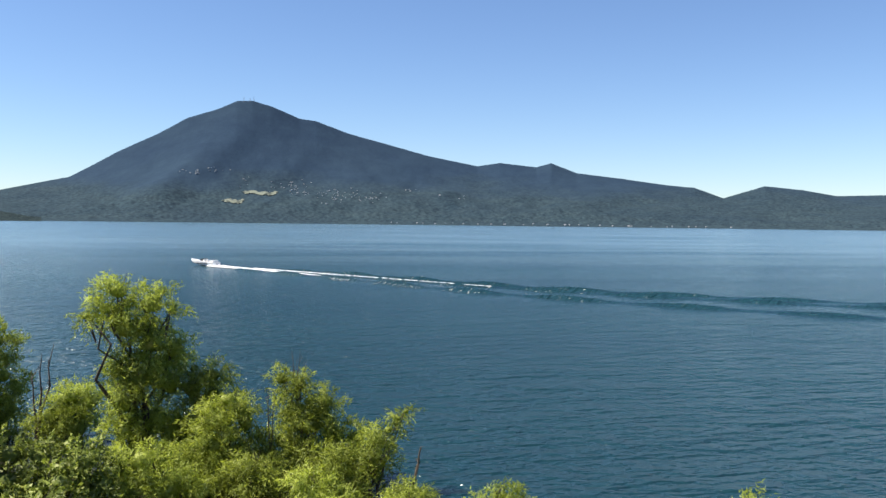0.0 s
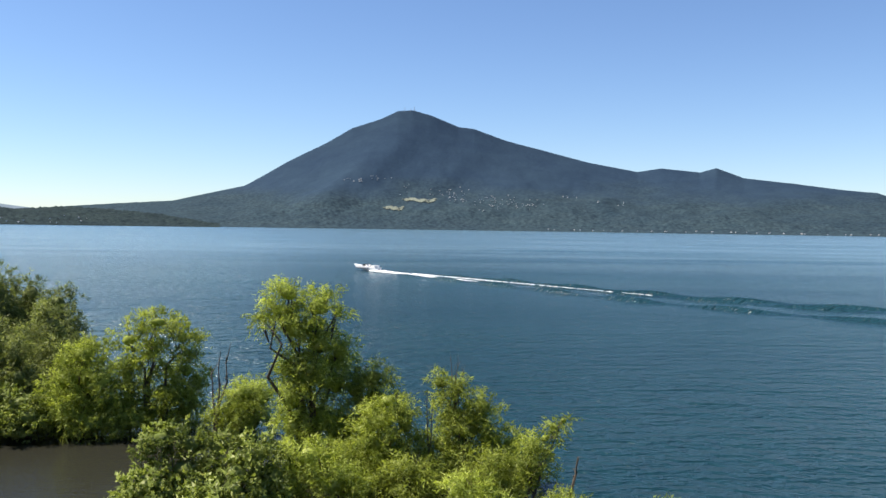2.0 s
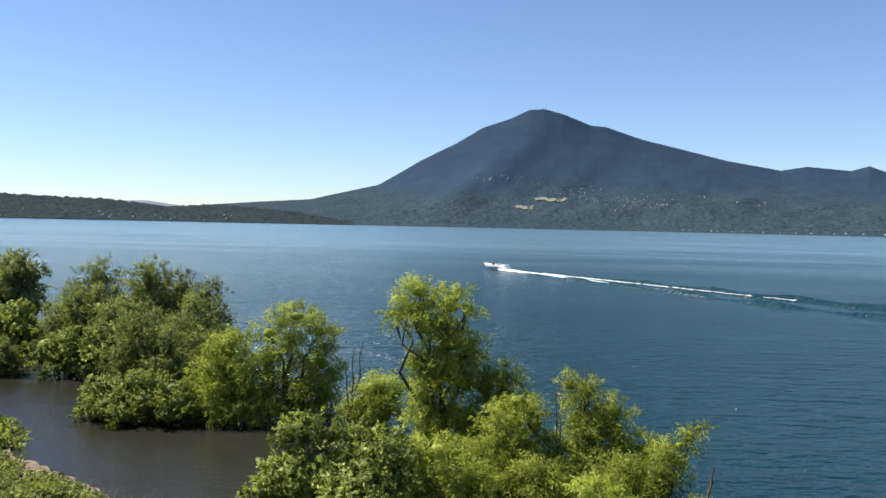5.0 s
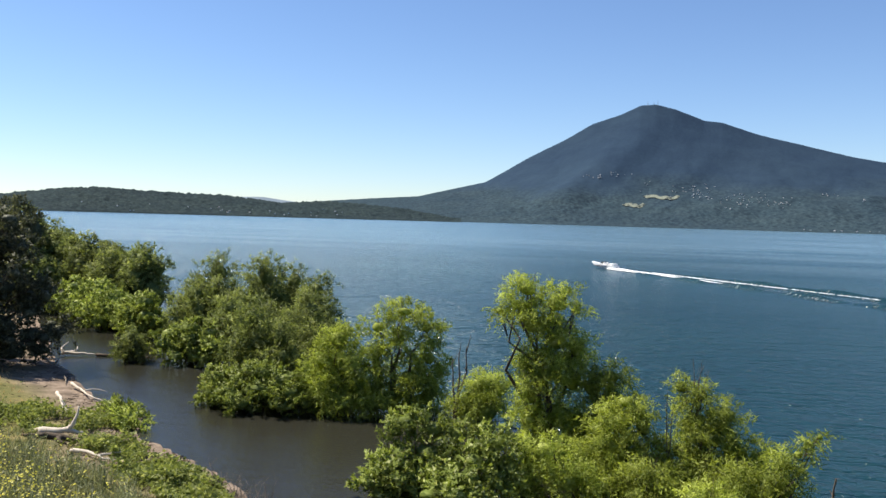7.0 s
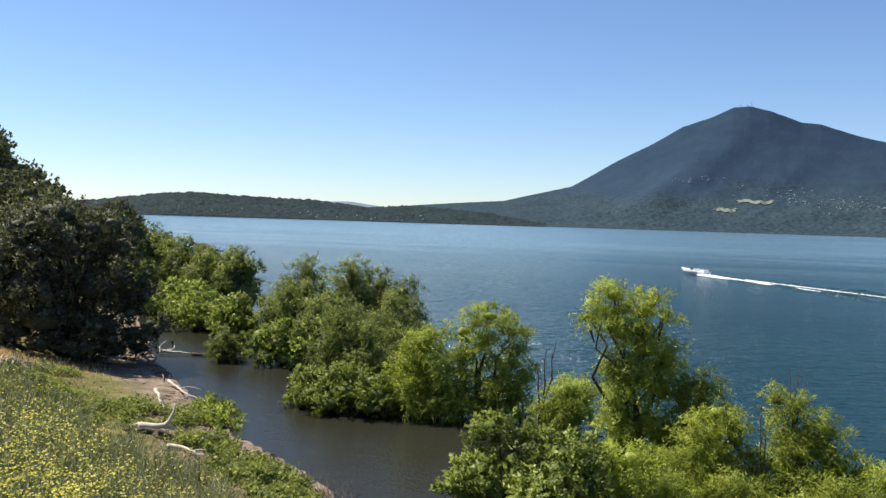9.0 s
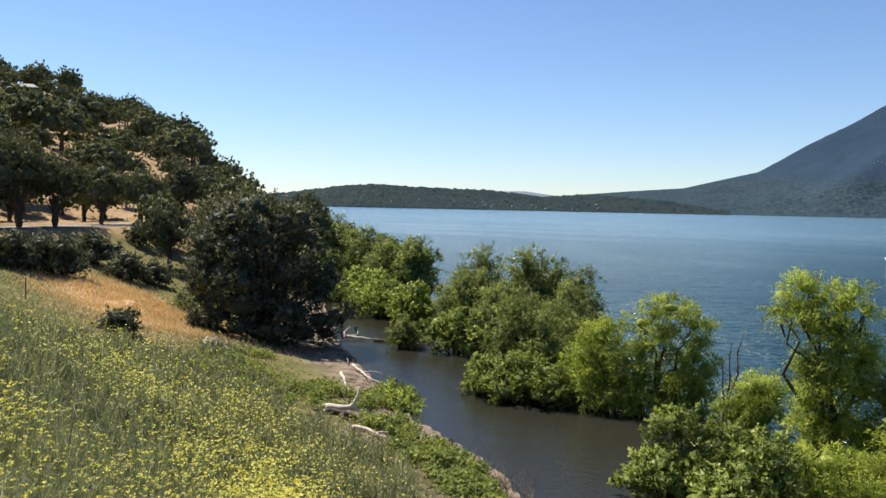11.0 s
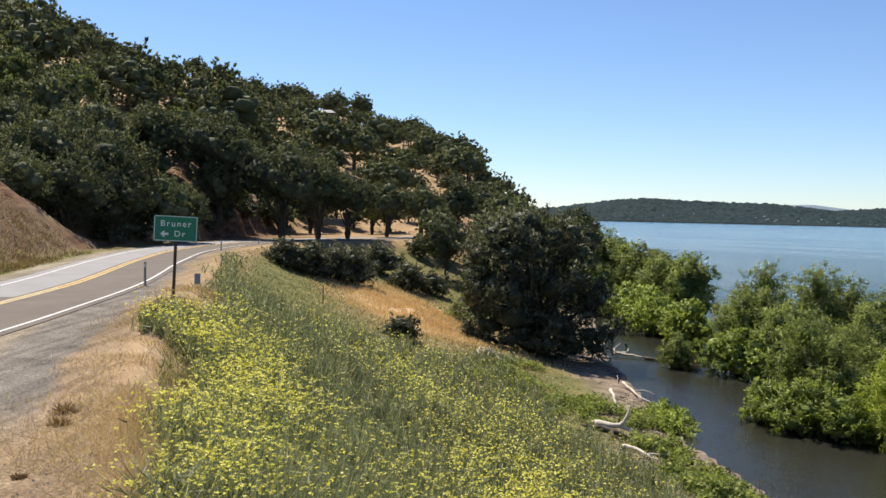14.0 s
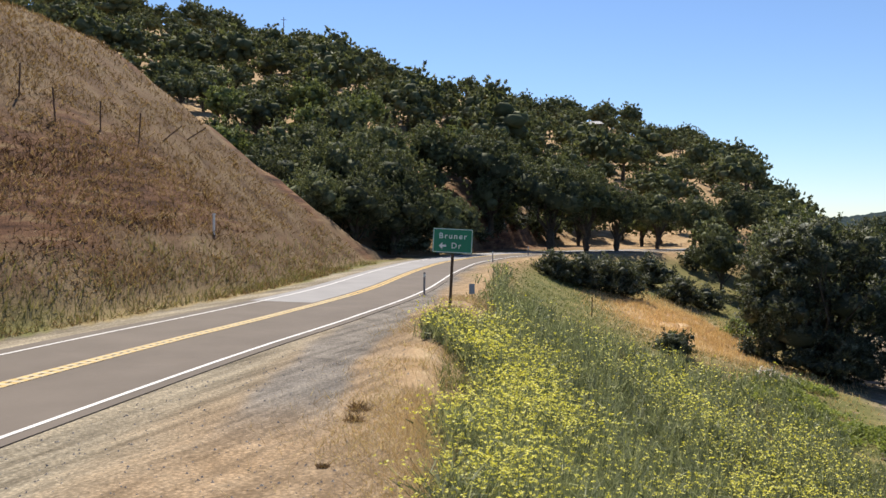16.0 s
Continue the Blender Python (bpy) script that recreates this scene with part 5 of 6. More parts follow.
def foam(name, s0, s1, side0, side1, width0, width1, gaps, hgt, seed, parent, label, crest=0.0):
    """A ragged band of foam along the track of the boat."""
    rg = np.random.default_rng(seed)
    v, f = [], []
    for s in np.arange(s0, s1, 0.55):
        t = (s - s0) / (s1 - s0)
        if rg.random() < gaps * t:
            continue
        p, nrm = along(s)
        c = p + nrm * (side0 + (side1 - side0) * t + rg.normal() * 0.15)
        w = (width0 + (width1 - width0) * t) * (0.6 + 0.7 * rg.random()) / 2
        d = np.array([-nrm[1], nrm[0]]) * (0.45 + 0.4 * rg.random())
        low = 0.02 + 0.9 * crest
        z = hgt * (1 - t) * (0.5 + rg.random()) + 0.03 + crest
        q = [(*(c - nrm * w - d), low), (*(c + nrm * w - d), low), (*(c + nrm * w + d), low), (*(c - nrm * w + d), low), (*(c - nrm * w * 0.5), z), (*(c + nrm * w * 0.5), z)]
        put(v, f, q, [(0, 1, 5, 4), (1, 2, 5), (2, 3, 4, 5), (3, 0, 4)])
    return part(name, v, f, M["foam"], parent, label)


wake = thing("wake", (0, 0, 0), "long white wake of foam and swells behind the boat", "wake")
tagged(wake, kind="stuff")
foam("foam", -3.5, 40, 0, 0, 2.6, 0.5, 0.3, 0.3, 1, wake, "thick white foam", 0.12)
foam("foam", 16, 84, -0.8, -3.4, 0.45, 0.10, 0.55, 0.05, 2, wake, "thin line of foam", 0.36)
foam("foam", 10, 44, 0.5, 2.2, 0.7, 0.12, 0.3, 0.05, 3, wake, "thin line of foam", 0.36)
for off in (1.5, -1.3, -2.5):
    v, f = [], []
    ss = np.arange(14, 215, 1.5)
    for s in ss:
        p, nrm = along(s)
        c = nrm * (off * (1 + s * 0.03))
        w = 0.45 + s * 0.004
        hgt = 0.85 * min(1, s / 40) * max(0.15, 1 - s / 230) * (0.8 + 0.4 * math.sin(s * 0.37 + off))
        v += [(*(p + c - nrm * w), -0.02), (*(p + c - nrm * w * 0.35), hgt * 0.75), (*(p + c + nrm * w * 0.1), hgt), (*(p + c + nrm * w), -0.02)]
    n = len(ss)
    f = [(i * 4 + k, i * 4 + k + 1, i * 4 + k + 5, i * 4 + k + 4) for i in range(n - 1) for k in range(3)]
    part("swell", v, f, M["water"], wake, "low dark swell", smooth=True)

# ---- road sign, markers and posts ----
SIGN_TURN = 67.9
SIGN_LEAN = 2.0
sign = thing("road_sign", (-29.565, 11.945, ground_z(-29.565, 11.945) - 0.1), "green road sign with white lettering on a wooden post", "sign", "", SIGN_TURN)
base = sign.location.z
sign.matrix_basis = sign.matrix_basis @ pose(0, 0, 0, 0, SIGN_LEAN, 0)
pz = 10.28 - base
part("post", *box(0.02, 0.07, (pz + 0.3) / 2, 0.11, 0.11, pz + 0.3, 0.012), M["post_wood"], sign, "dark weathered wooden post")
panel = part("panel", *box(0, 0, pz, 1.51, 0.012, 0.93, 0.004), M["sign_green"], sign, "green reflective panel")
border_v, border_f = [], []
for cx, cz, w, h in ((0, 0.435, 1.45, 0.022), (0, -0.435, 1.45, 0.022), (-0.725, 0, 0.022, 0.848), (0.725, 0, 0.022, 0.848)):
    put(border_v, border_f, *box(cx, -0.009, pz + cz, w, 0.005, h))
part("border", border_v, border_f, M["sign_white"], panel, "thin white border")


def lettering(text, x, z, size, spread):
    cu = bpy.data.curves.new("lettering", "FONT")
    cu.body, cu.size, cu.extrude, cu.offset = text, size, 0.002, 0.003
    cu.align_x, cu.align_y, cu.space_character = "CENTER", "CENTER", spread
    tmp = new("lettering_shape", cu)
    me = bpy.data.meshes.new_from_object(tmp.evaluated_get(bpy.context.evaluated_depsgraph_get()))
    bpy.data.objects.remove(tmp)
    me.materials.clear()
    me.materials.append(M["sign_white"])
    ob = new("lettering", me)
    ob.parent = panel
    ob.matrix_basis = pose(x, -0.010, z, 90, 0, 0)
    return ob


lettering("Bruner", 0.0, pz + 0.17, 0.30, 1.28)
lettering("Dr", 0.14, pz - 0.19, 0.30, 1.28)
part("arrow", [(-0.52, -0.011, pz - 0.20), (-0.38, -0.011, pz - 0.07), (-0.38, -0.011, pz - 0.16), (-0.24, -0.011, pz - 0.16), (-0.24, -0.011, pz - 0.24), (-0.38, -0.011, pz - 0.24), (-0.38, -0.011, pz - 0.33)], [(0, 1, 2, 5, 6), (2, 3, 4, 5)], M["sign_white"], panel, "white arrow")


def marker(x, y, mat, h, label, turn):
    m = thing("road_marker", (x, y, ground_z(x, y) - 0.05), label, "marker", "roadside markers", turn)
    part("blade", *box(0, 0, h / 2, 0.10, 0.02, h, 0.008), M[mat], m)
    part("reflector", *box(0, -0.014, h * 0.86, 0.08, 0.008, 0.14), M["sign_white"], m, "pale reflector")


marker(-36.0, 13.3, "grey_plastic", 1.05, "grey flexible marker post at the road's edge", 60)
marker(-63.3, 29.4, "grey_plastic", 1.0, "grey flexible marker post at the road's edge", 55)
marker(-75.5, 39.0, "grey_plastic", 1.0, "grey flexible marker post at the road's edge", 50)
call = thing("paddle_marker", (-33.37, 14.52, ground_z(-33.37, 14.52) - 0.1), "pale blue paddle marker among the flowers", "marker", "", 65)
part("stem", *box(0, 0, 0.33, 0.05, 0.02, 0.66), M["grey_plastic"], call)
part("blade", *box(0, -0.02, 0.50, 0.24, 0.012, 0.44, 0.01), M["blue_plate"], call, "pale blue plate")


def fence_post(x, y, h, lean):
    t = thing("fence_post", (x, y, ground_z(x, y) - 0.2), "rusty thin steel fence post on the slope", "post", "fence posts", facing(x, y))
    v, f = box(0, 0, h / 2 + 0.1, 0.07, 0.025, h + 0.2)
    put(v, f, *box(0, 0.03, h / 2 + 0.1, 0.02, 0.05, h + 0.2))
    ob = part("stake", v, f, M["rust"], t)
    ob.rotation_euler = (0, radians(lean), 0)


for x, y, h, lean in ((-41.75, -3.78, 1.5, 2), (-42.0, -2.32, 1.5, -4), (-45.8, -0.5, 1.45, 0), (-49.2, 1.4, 1.4, 3), (-52.5, 2.7, 1.4, 48), (-57.0, 4.4, 1.4, 55)):
    fence_post(x, y, h, lean)
fence_post(-48.66, 29.99, 1.35, 0)
pipe = thing("marker_pipe", (-43.6, 4.8, ground_z(-43.6, 4.8) - 0.1), "white plastic pipe standing in the bank", "pipe", "", 0)
part("pipe", *tube([(0, 0, 0), (0, 0, 1.05)], [0.06, 0.06], 10), M["white_plastic"], pipe)
part("cap", *tube([(0, 0, 1.04), (0, 0, 1.14)], [0.085, 0.08], 10), M["white_plastic"], pipe)

# ---- driftwood ----
def driftwood(points, girth, label, mat="bleached", forks=(), seed=0):
    rg = np.random.default_rng(seed)
    x0, y0, lift0 = points[0]
    base_z = ground_z(x0, y0)
    t = thing("driftwood", (x0, y0, base_z), label, "driftwood", "driftwood on the shore")

    def bough(pts, g):
        path = [(x - x0, y - y0, max(ground_z(x, y), 0.0) - base_z + lift) for x, y, lift in pts]
        fine = [tuple(p) for p in spline(path, 4)]
        fine = [tuple(np.array(p) + rg.normal(size=3) * g * 0.16) for p in fine]
        n = len(fine)
        return tube(fine, [g * (1 - 0.72 * k / (n - 1)) * (0.85 + 0.3 * rg.random()) for k in range(n)], 8)
    part("log", *bough(points, girth * 0.66), M[mat], t, smooth=True)
    for fk in forks:
        part("limb", *bough(fk, girth * 0.44), M[mat], t, smooth=True)


driftwood([(-27.3, 32.9, 0.2), (-26.6, 33.1, 0.34), (-26.0, 33.35, 0.42), (-25.5, 33.7, 0.3)], 0.31, "bleached forked driftwood log on the muddy shore", forks=[[(-26.1, 33.3, 0.4), (-25.9, 33.5, 0.8), (-25.85, 33.8, 1.55)], [(-26.9, 33.0, 0.3), (-27.3, 33.2, 0.3), (-27.9, 33.1, 0.1)]], seed=1)
driftwood([(-27.2, 32.6, 0.05), (-26.4, 32.9, 0.14), (-25.6, 33.2, 0.12), (-25.2, 33.5, 0.05)], 0.30, "dark gnarled root of a fallen log in the mud", "bark", forks=[[(-26.2, 32.9, 0.1), (-25.9, 32.5, 0.1), (-25.4, 32.4, 0.02)], [(-26.8, 32.7, 0.1), (-27.3, 32.3, 0.12), (-27.8, 32.3, 0.02)]], seed=11)
driftwood([(-29.5, 37.5, 0.08), (-29.75, 37.75, 0.3), (-30.05, 37.8, 0.7)], 0.15, "short bleached stump leaning on the shore", forks=[[(-29.7, 37.7, 0.15), (-29.3, 37.6, 0.12), (-28.9, 37.2, 0.06)]], seed=12)
driftwood([(-24.2, 31.1, 0.12), (-23.4, 31.2, 0.2), (-22.6, 30.9, 0.15), (-21.8, 31.0, 0.1)], 0.15, "bleached driftwood limb lying in the weeds", forks=[[(-22.8, 31.0, 0.15), (-22.6, 31.6, 0.2), (-22.2, 32.0, 0.3)]], seed=2)
driftwood([(-32.4, 40.4, 0.35), (-31.5, 39.6, 0.25), (-30.6, 38.6, 0.12), (-29.8, 37.8, 0.1)], 0.15, "short pale driftwood on the bank", seed=3)
driftwood([(-33.8, 43.4, 0.3), (-32.4, 42.6, 0.15), (-31.2, 41.5, 0.25), (-29.9, 41.2, 0.1)], 0.13, "crooked bleached branch at the waterline", forks=[[(-32.4, 42.6, 0.15), (-32.0, 43.2, 0.25), (-31.3, 43.4, 0.1)]], seed=4)
driftwood([(-41.0, 49.6, 0.5), (-39.6, 49.0, 0.2), (-38.0, 48.5, 0.05)], 0.14, "tangle of pale driftwood by the water", forks=[[(-40.6, 49.4, 0.4), (-39.9, 49.9, 0.5), (-39.5, 50.4, 0.7)], [(-39.6, 49.0, 0.2), (-38.9, 48.6, 0.7), (-38.6, 48.0, 0.4)]], seed=5)
driftwood([(-42.4, 53.2, 0.25), (-41.2, 53.6, 0.22), (-40.0, 54.0, 0.15)], 0.2, "bleached end of a fallen trunk in the inlet", forks=[[(-42.2, 53.2, 0.3), (-42.7, 53.6, 0.5), (-42.6, 54.2, 0.9)], [(-42.0, 53.3, 0.3), (-41.6, 53.8, 0.4), (-41.8, 54.2, 0.6)]], seed=6)
driftwood([(-40.0, 54.0, 0.14), (-37.5, 54.6, 0.1), (-35.0, 55.2, 0.06)], 0.17, "dark wet trunk floating in the inlet", "bark", seed=7)
driftwood([(-36.3, 45.9, 0.2), (-35.5, 45.0, 0.15), (-34.7, 44.0, 0.12)], 0.1, "thin grey driftwood along the shore", "grey_twig", seed=8)
for k in range(9):
    rg = np.random.default_rng(40 + k)
    a, c = rg.random() * 3.14, (-39.3 + rg.normal() * 0.5, 36.8 + rg.normal() * 0.6)
    dx, dy = math.cos(a) * 1.3, math.sin(a) * 1.3
    driftwood([(c[0] - dx, c[1] - dy, 0.1), (c[0], c[1], 0.5), (c[0] + dx, c[1] + dy, 0.35)], 0.075, "pale bare stick lying in a pile", seed=60 + k)

# ---- flowers, grass and weeds ----
def scatter(count, az0, az1, d0, d1, seed, power=1.0):
    """Places spread evenly by bearing and by the logarithm of distance."""
    rg = np.random.default_rng(seed)
    a = np.radians(az0 + (az1 - az0) * rg.random(count))
    d = d0 * (d1 / d0) ** (rg.random(count) ** power)
    x, y = -np.sin(a) * d, np.cos(a) * d
    z, lat, edge, land = height(x, y)
    return rg, x, y, z, lat, edge, land, d


def ribbons(base, tip, width, rng):
    """Thin upright blades, each a narrow four-cornered leaf."""
    way = tip - base
    return blades_of(base, unit(way), np.linalg.norm(way, axis=1), width, rng)


def stuff(name, corners, mat, label, category):
    return tagged(new(name, quads(name, corners, M[mat])), label, category, kind="stuff")


# mustard: stems, small leaves and flat clusters of florets
rg, x, y, z, lat, edge, land, d = scatter(33000, 18, 88, 3.0, 62, 101, 0.8)
u = edge / (edge + np.maximum(land, 0.01))
wob = fractal(x * 0.22, y * 0.22, 70, 3)
bushy = fractal(x * 1.3, y * 1.3, 84, 2)
keep = (edge > 0.6 - 0.75 * smooth(-17, -8, x) + (3.4 - 2.0 * smooth(-17, -8, x)) * (wob - 0.5)) & (land > 2.2) & (u < 0.76 + 0.3 * (wob - 0.5)) & (land > 4.0 + 2.5 * (x < -26)) & ((x > -39) | (edge < 1.3)) & (rg.random(len(x)) < 0.30 + 1.3 * smooth(0.34, 0.60, bushy))
x, y, z, d, wob, bushy = x[keep], y[keep], z[keep], d[keep], wob[keep], bushy[keep]
P = np.stack([x, y, z], 1)
n = len(P)
tall = (0.75 + 0.45 * rg.random(n)) * np.clip(0.55 + d * 0.05, 0.6, 1.0) * (0.55 + 1.0 * bushy) * (0.5 + 0.5 * smooth(-0.8, 1.8, edge[keep]))
lush = 0.15 + 1.25 * (rg.random(n) < 0.58)
rowd = np.abs(side_of(np.array([(-45.5, 21.4), (-31.9, 17.0), (-27.3, 16.2), (-23.5, 16.3), (-19.0, 14.4), (-11.4, 8.0), (-7.0, 5.2)]), x, y))
bloom = (smooth(0.40, 0.60, fractal(x * 0.2 + 3, y * 0.2, 81, 2) + 0.16 * smooth(24, 8, d)) * 0.8 + 0.16) * (0.07 + 0.93 * smooth(0.9, 3.4, rowd + 2.4 * (wob - 0.5)))
lower = np.abs(side_of(np.array([(-42.0, 29.1), (-34.9, 27.9), (-26.1, 23.2), (-20.2, 20.1), (-14.5, 16.0), (-8.5, 11.0)]), x, y))
bloom = np.clip(bloom + 0.75 * np.exp(-(lower / 2.9) ** 2) * (0.5 + 0.8 * wob), 0, 1.2)
blades, heads = [], []
for k in range(7):
    foot = P + rg.normal(size=(n, 3)) * [0.07, 0.07, 0]
    tip = P + np.stack([rg.normal(size=n) * 0.27, rg.normal(size=n) * 0.27, tall * (0.6 + 0.45 * rg.random(n))], 1)
    blades.append(ribbons(foot, tip, 0.006 + 0.0010 * d, rg))
    mid = foot + (tip - foot) * (0.35 + 0.4 * rg.random(n))[:, None]
    blades.append(ribbons(mid, mid + unit(rg.normal(size=(n, 3)) + [0, 0, 0.6]) * 0.24, 0.008 + 0.0014 * d, rg))
    for many in range(3):
        on = rg.random(n) < lush * bloom * (0.75 if many == 0 else 0.42 * smooth(34, 16, d) if many == 1 else 0.40 * smooth(16, 10, d)) * (0.46 + 0.44 * smooth(8, 22, d)) * (0.40 + 0.60 * smooth(44, 30, d))
        m = int(on.sum())
        side = rg.normal(size=(m, 3)) * [0.09, 0.09, 0.04] * min(many, 1)
        top = tip[on] + side
        if many:
            near = d[on] < 18
            blades.append(ribbons((foot + (tip - foot) * 0.68)[on][near], top[near], 0.004 + 0.0007 * d[on][near], rg))
        r = (0.0095 + 0.00075 * d[on]) * (0.7 + 0.6 * rg.random(m))
        for floret in range(4):
            some = rg.random(m) < (1.0 if floret == 0 else smooth(30, 12, d[on]))
            q = int(some.sum())
            c = top[some] + (rg.normal(size=(q, 3)) * [1.1, 1.1, 0.45]) * r[some][:, None] * (floret > 0)
            way = unit(rg.normal(size=(q, 3)) * [1, 1, 0.35])
            w = unit(np.cross(way, unit(rg.normal(size=(q, 3)) * 0.45 + [0, 0, 1])))
            rr = (r[some] * np.where(d[on][some] > 20, 1.5, 1.15))[:, None]
            heads.append(np.stack([c + way * rr, c - way * 0.5 * rr + w * 0.87 * rr, c - way * 0.5 * rr - w * 0.87 * rr], 1))
field = stuff("mustard_field", np.concatenate(blades), "stem", "tall grey-green mustard plants with yellow flower heads", "wildflowers")
new("flower_heads", quads("flower_heads", np.concatenate(heads), M["flower"])).parent = field

# dry grass at the gravel's edge, over the mound and the meadow
rg = np.random.default_rng(102)
EDGE = np.array([p for p in spline([tuple(p) for p in TOP_EDGE], 6) if -34 < p[0] < 0.5])
k = rg.integers(0, len(EDGE) - 1, 52000)
p = EDGE[k] + (EDGE[k + 1] - EDGE[k]) * rg.random((len(k), 1))
run = unit(EDGE[k + 1] - EDGE[k])
off = rg.normal(size=len(k)) * 0.62 + 0.05 - 0.9 * rg.random(len(k)) ** 2
x, y = p[:, 0] + run[:, 1] * off, p[:, 1] - run[:, 0] * off
z, lat, edge, land = height(x, y)
d = np.hypot(x, y)
wob = fractal(x * 0.5, y * 0.5, 71, 3)
keep = (land > 2.5) & (lat > 3.6) & (d > 2.6) & (wob + 0.2 * rg.random(len(x)) > 0.52) & (rg.random(len(x)) < smooth(22, 6, d) + 0.3)
x, y, z, d = x[keep], y[keep], z[keep], d[keep]
P = np.stack([x, y, z - 0.02], 1)
n = len(P)
tip = P + np.stack([rg.normal(size=n) * 0.12, rg.normal(size=n) * 0.12, 0.03 + 0.20 * rg.random(n) ** 1.5 + (0.36 * rg.random(n) ** 2 + 0.4 * (rg.random(n) < 0.03)) * smooth(-0.5, 0.5, edge[keep]) * (0.4 + wob[keep])], 1)
stuff("dry_grass", ribbons(P, tip, 0.0025 + 0.0006 * d, rg), "straw", "golden dry grass on the verge and meadow", "grass")

# short rust-coloured grass over the mound
rg = np.random.default_rng(109)
u, w = rg.normal(size=42000) * 8.0, rg.normal(size=42000) * 3.6
x, y = -54 + 0.93 * u + 0.37 * w, 42 - 0.37 * u + 0.93 * w
z, lat, edge, land = height(x, y)
d = np.hypot(x, y)
keep = (land > 3.5) & (edge > 5.5) & (fractal(x * 0.6, y * 0.6, 78, 3) + 0.2 * rg.random(len(x)) > 0.44)
x, y, z, d = x[keep], y[keep], z[keep], d[keep]
P = np.stack([x, y, z - 0.02], 1)
n = len(P)
tip = P + np.stack([rg.normal(size=n) * 0.10, rg.normal(size=n) * 0.10, 0.05 + 0.40 * rg.random(n) ** 2], 1)
stuff("mound_grass", ribbons(P, tip, 0.022 + 0.0004 * d, rg), "rusty_grass", "short rust-coloured dry grass over a mound", "grass")

# green grass on the slope and by the water
rg, x, y, z, lat, edge, land, d = scatter(190000, 16, 80, 4.0, 95, 103, 0.62)
wob = fractal(x * 0.2, y * 0.2, 72, 3)
keep = (edge > 0.3) & (land > 0.8 + 5.0 * smooth(-25, -31, x)) & (rg.random(len(x)) < 0.35 + 0.65 * smooth(10, 22, d)) & (wob + 0.35 * rg.random(len(x)) > 0.42) & (np.exp(-((0.93 * (x + 54) - 0.37 * (y - 42)) / 11) ** 2 - ((0.37 * (x + 54) + 0.93 * (y - 42)) / 5.2) ** 2) < 0.35)
x, y, z, d = x[keep], y[keep], z[keep], d[keep]
P = np.stack([x, y, z - 0.02], 1)
n = len(P)
tip = P + np.stack([rg.normal(size=n) * 0.13, rg.normal(size=n) * 0.13, (0.10 + 0.22 * rg.random(n)) * (0.65 + 0.35 * smooth(34, 18, d))], 1)
stuff("green_grass", ribbons(P, tip, 0.010 + 0.0009 * d, rg), "green_grass", "thin green grass on the slope", "grass")

# low broad-leaved weeds on the shore
rg, x, y, z, lat, edge, land, d = scatter(190000, 22, 52, 26, 58, 104)
wob = fractal(x * 0.45, y * 0.45, 73, 3)
thick = np.zeros(len(x))
for px, py, r in ((-35.2, 34.0, 3.4), (-31.8, 32.6, 2.6), (-38.5, 39.0, 2.0), (-30.2, 35.9, 2.5), (-27.8, 34.6, 1.7), (-26.8, 37.4, 1.9), (-24.0, 33.1, 1.5), (-22.6, 32.0, 1.5), (-19.2, 30.3, 2.5), (-16.2, 28.8, 2.2), (-12.6, 26.4, 2.0)):
    thick = np.maximum(thick, np.exp(-((x - px) ** 2 + (y - py) ** 2) / (0.85 * r) ** 2))
wood_spots = [(-26.3, 33.4, 1.3), (-24.9, 31.6, 0.8), (-23.2, 31.2, 0.8), (-22.0, 31.0, 0.7), (-29.7, 37.7, 0.9), (-31.2, 39.3, 0.9), (-28.2, 35.4, 0.9)]
open_mud = np.min([np.hypot(x - a, y - b) / r for a, b, r in wood_spots], axis=0) > 1
keep = (land > 0.7 + 1.6 * (x < -29)) & (edge > 3) & open_mud & (rg.random(len(x)) < smooth(0.22, 0.62, thick + 0.7 * (wob - 0.5)))
wob = thick
x, y, z, d = x[keep], y[keep], z[keep], d[keep]
n = len(x)
P = np.stack([x, y, z + 0.04 + 0.42 * rg.random(n) ** 1.3 * np.clip(0.4 + 2.6 * (fractal(x * 1.1, y * 1.1, 74, 2) - 0.35), 0.1, 1.6)], 1)
w = unit(rg.normal(size=(n, 3)) * [1, 1, 0.5] + [0, 0, 0.25])
stuff("shore_weeds", blades_of(P, w, 0.12 + 0.12 * rg.random(n), 0.11 + 0.07 * rg.random(n), rg), "weeds", "low leafy green weeds along the muddy shore", "weeds")
for n, (x, y, top, r) in enumerate(((-26.6, 38.4, 0.9, 1.3), (-25.6, 37.3, 0.8, 1.0), (-28.2, 39.4, 0.7, 1.0), (-25.0, 36.5, 0.6, 0.9))):
    rg = np.random.default_rng(950 + n)
    tree("bush", (x, y, max(ground_z(x, y), 0) - 0.05), dome(r, top, rg, 6, 0.15), "low green bush at the muddy waterline", "bush", "broad", 960 + n, per_m2=220, leaf=(0.16, 0.10), twig=0.3, droop=0.0, group="waterline bushes", girth=0.02)

# broken sticks and dark wrack strewn along the mud
rg = np.random.default_rng(119)
k = rg.integers(0, len(SHORE) - 1, 5200)
p = SHORE[k] + (SHORE[k + 1] - SHORE[k]) * rg.random((len(k), 1))
run = unit(SHORE[k + 1] - SHORE[k])
off = 0.25 + 5.0 * rg.random(len(k)) ** 1.6
x, y = p[:, 0] - run[:, 1] * off, p[:, 1] + run[:, 0] * off
z, lat, edge, land = height(x, y)
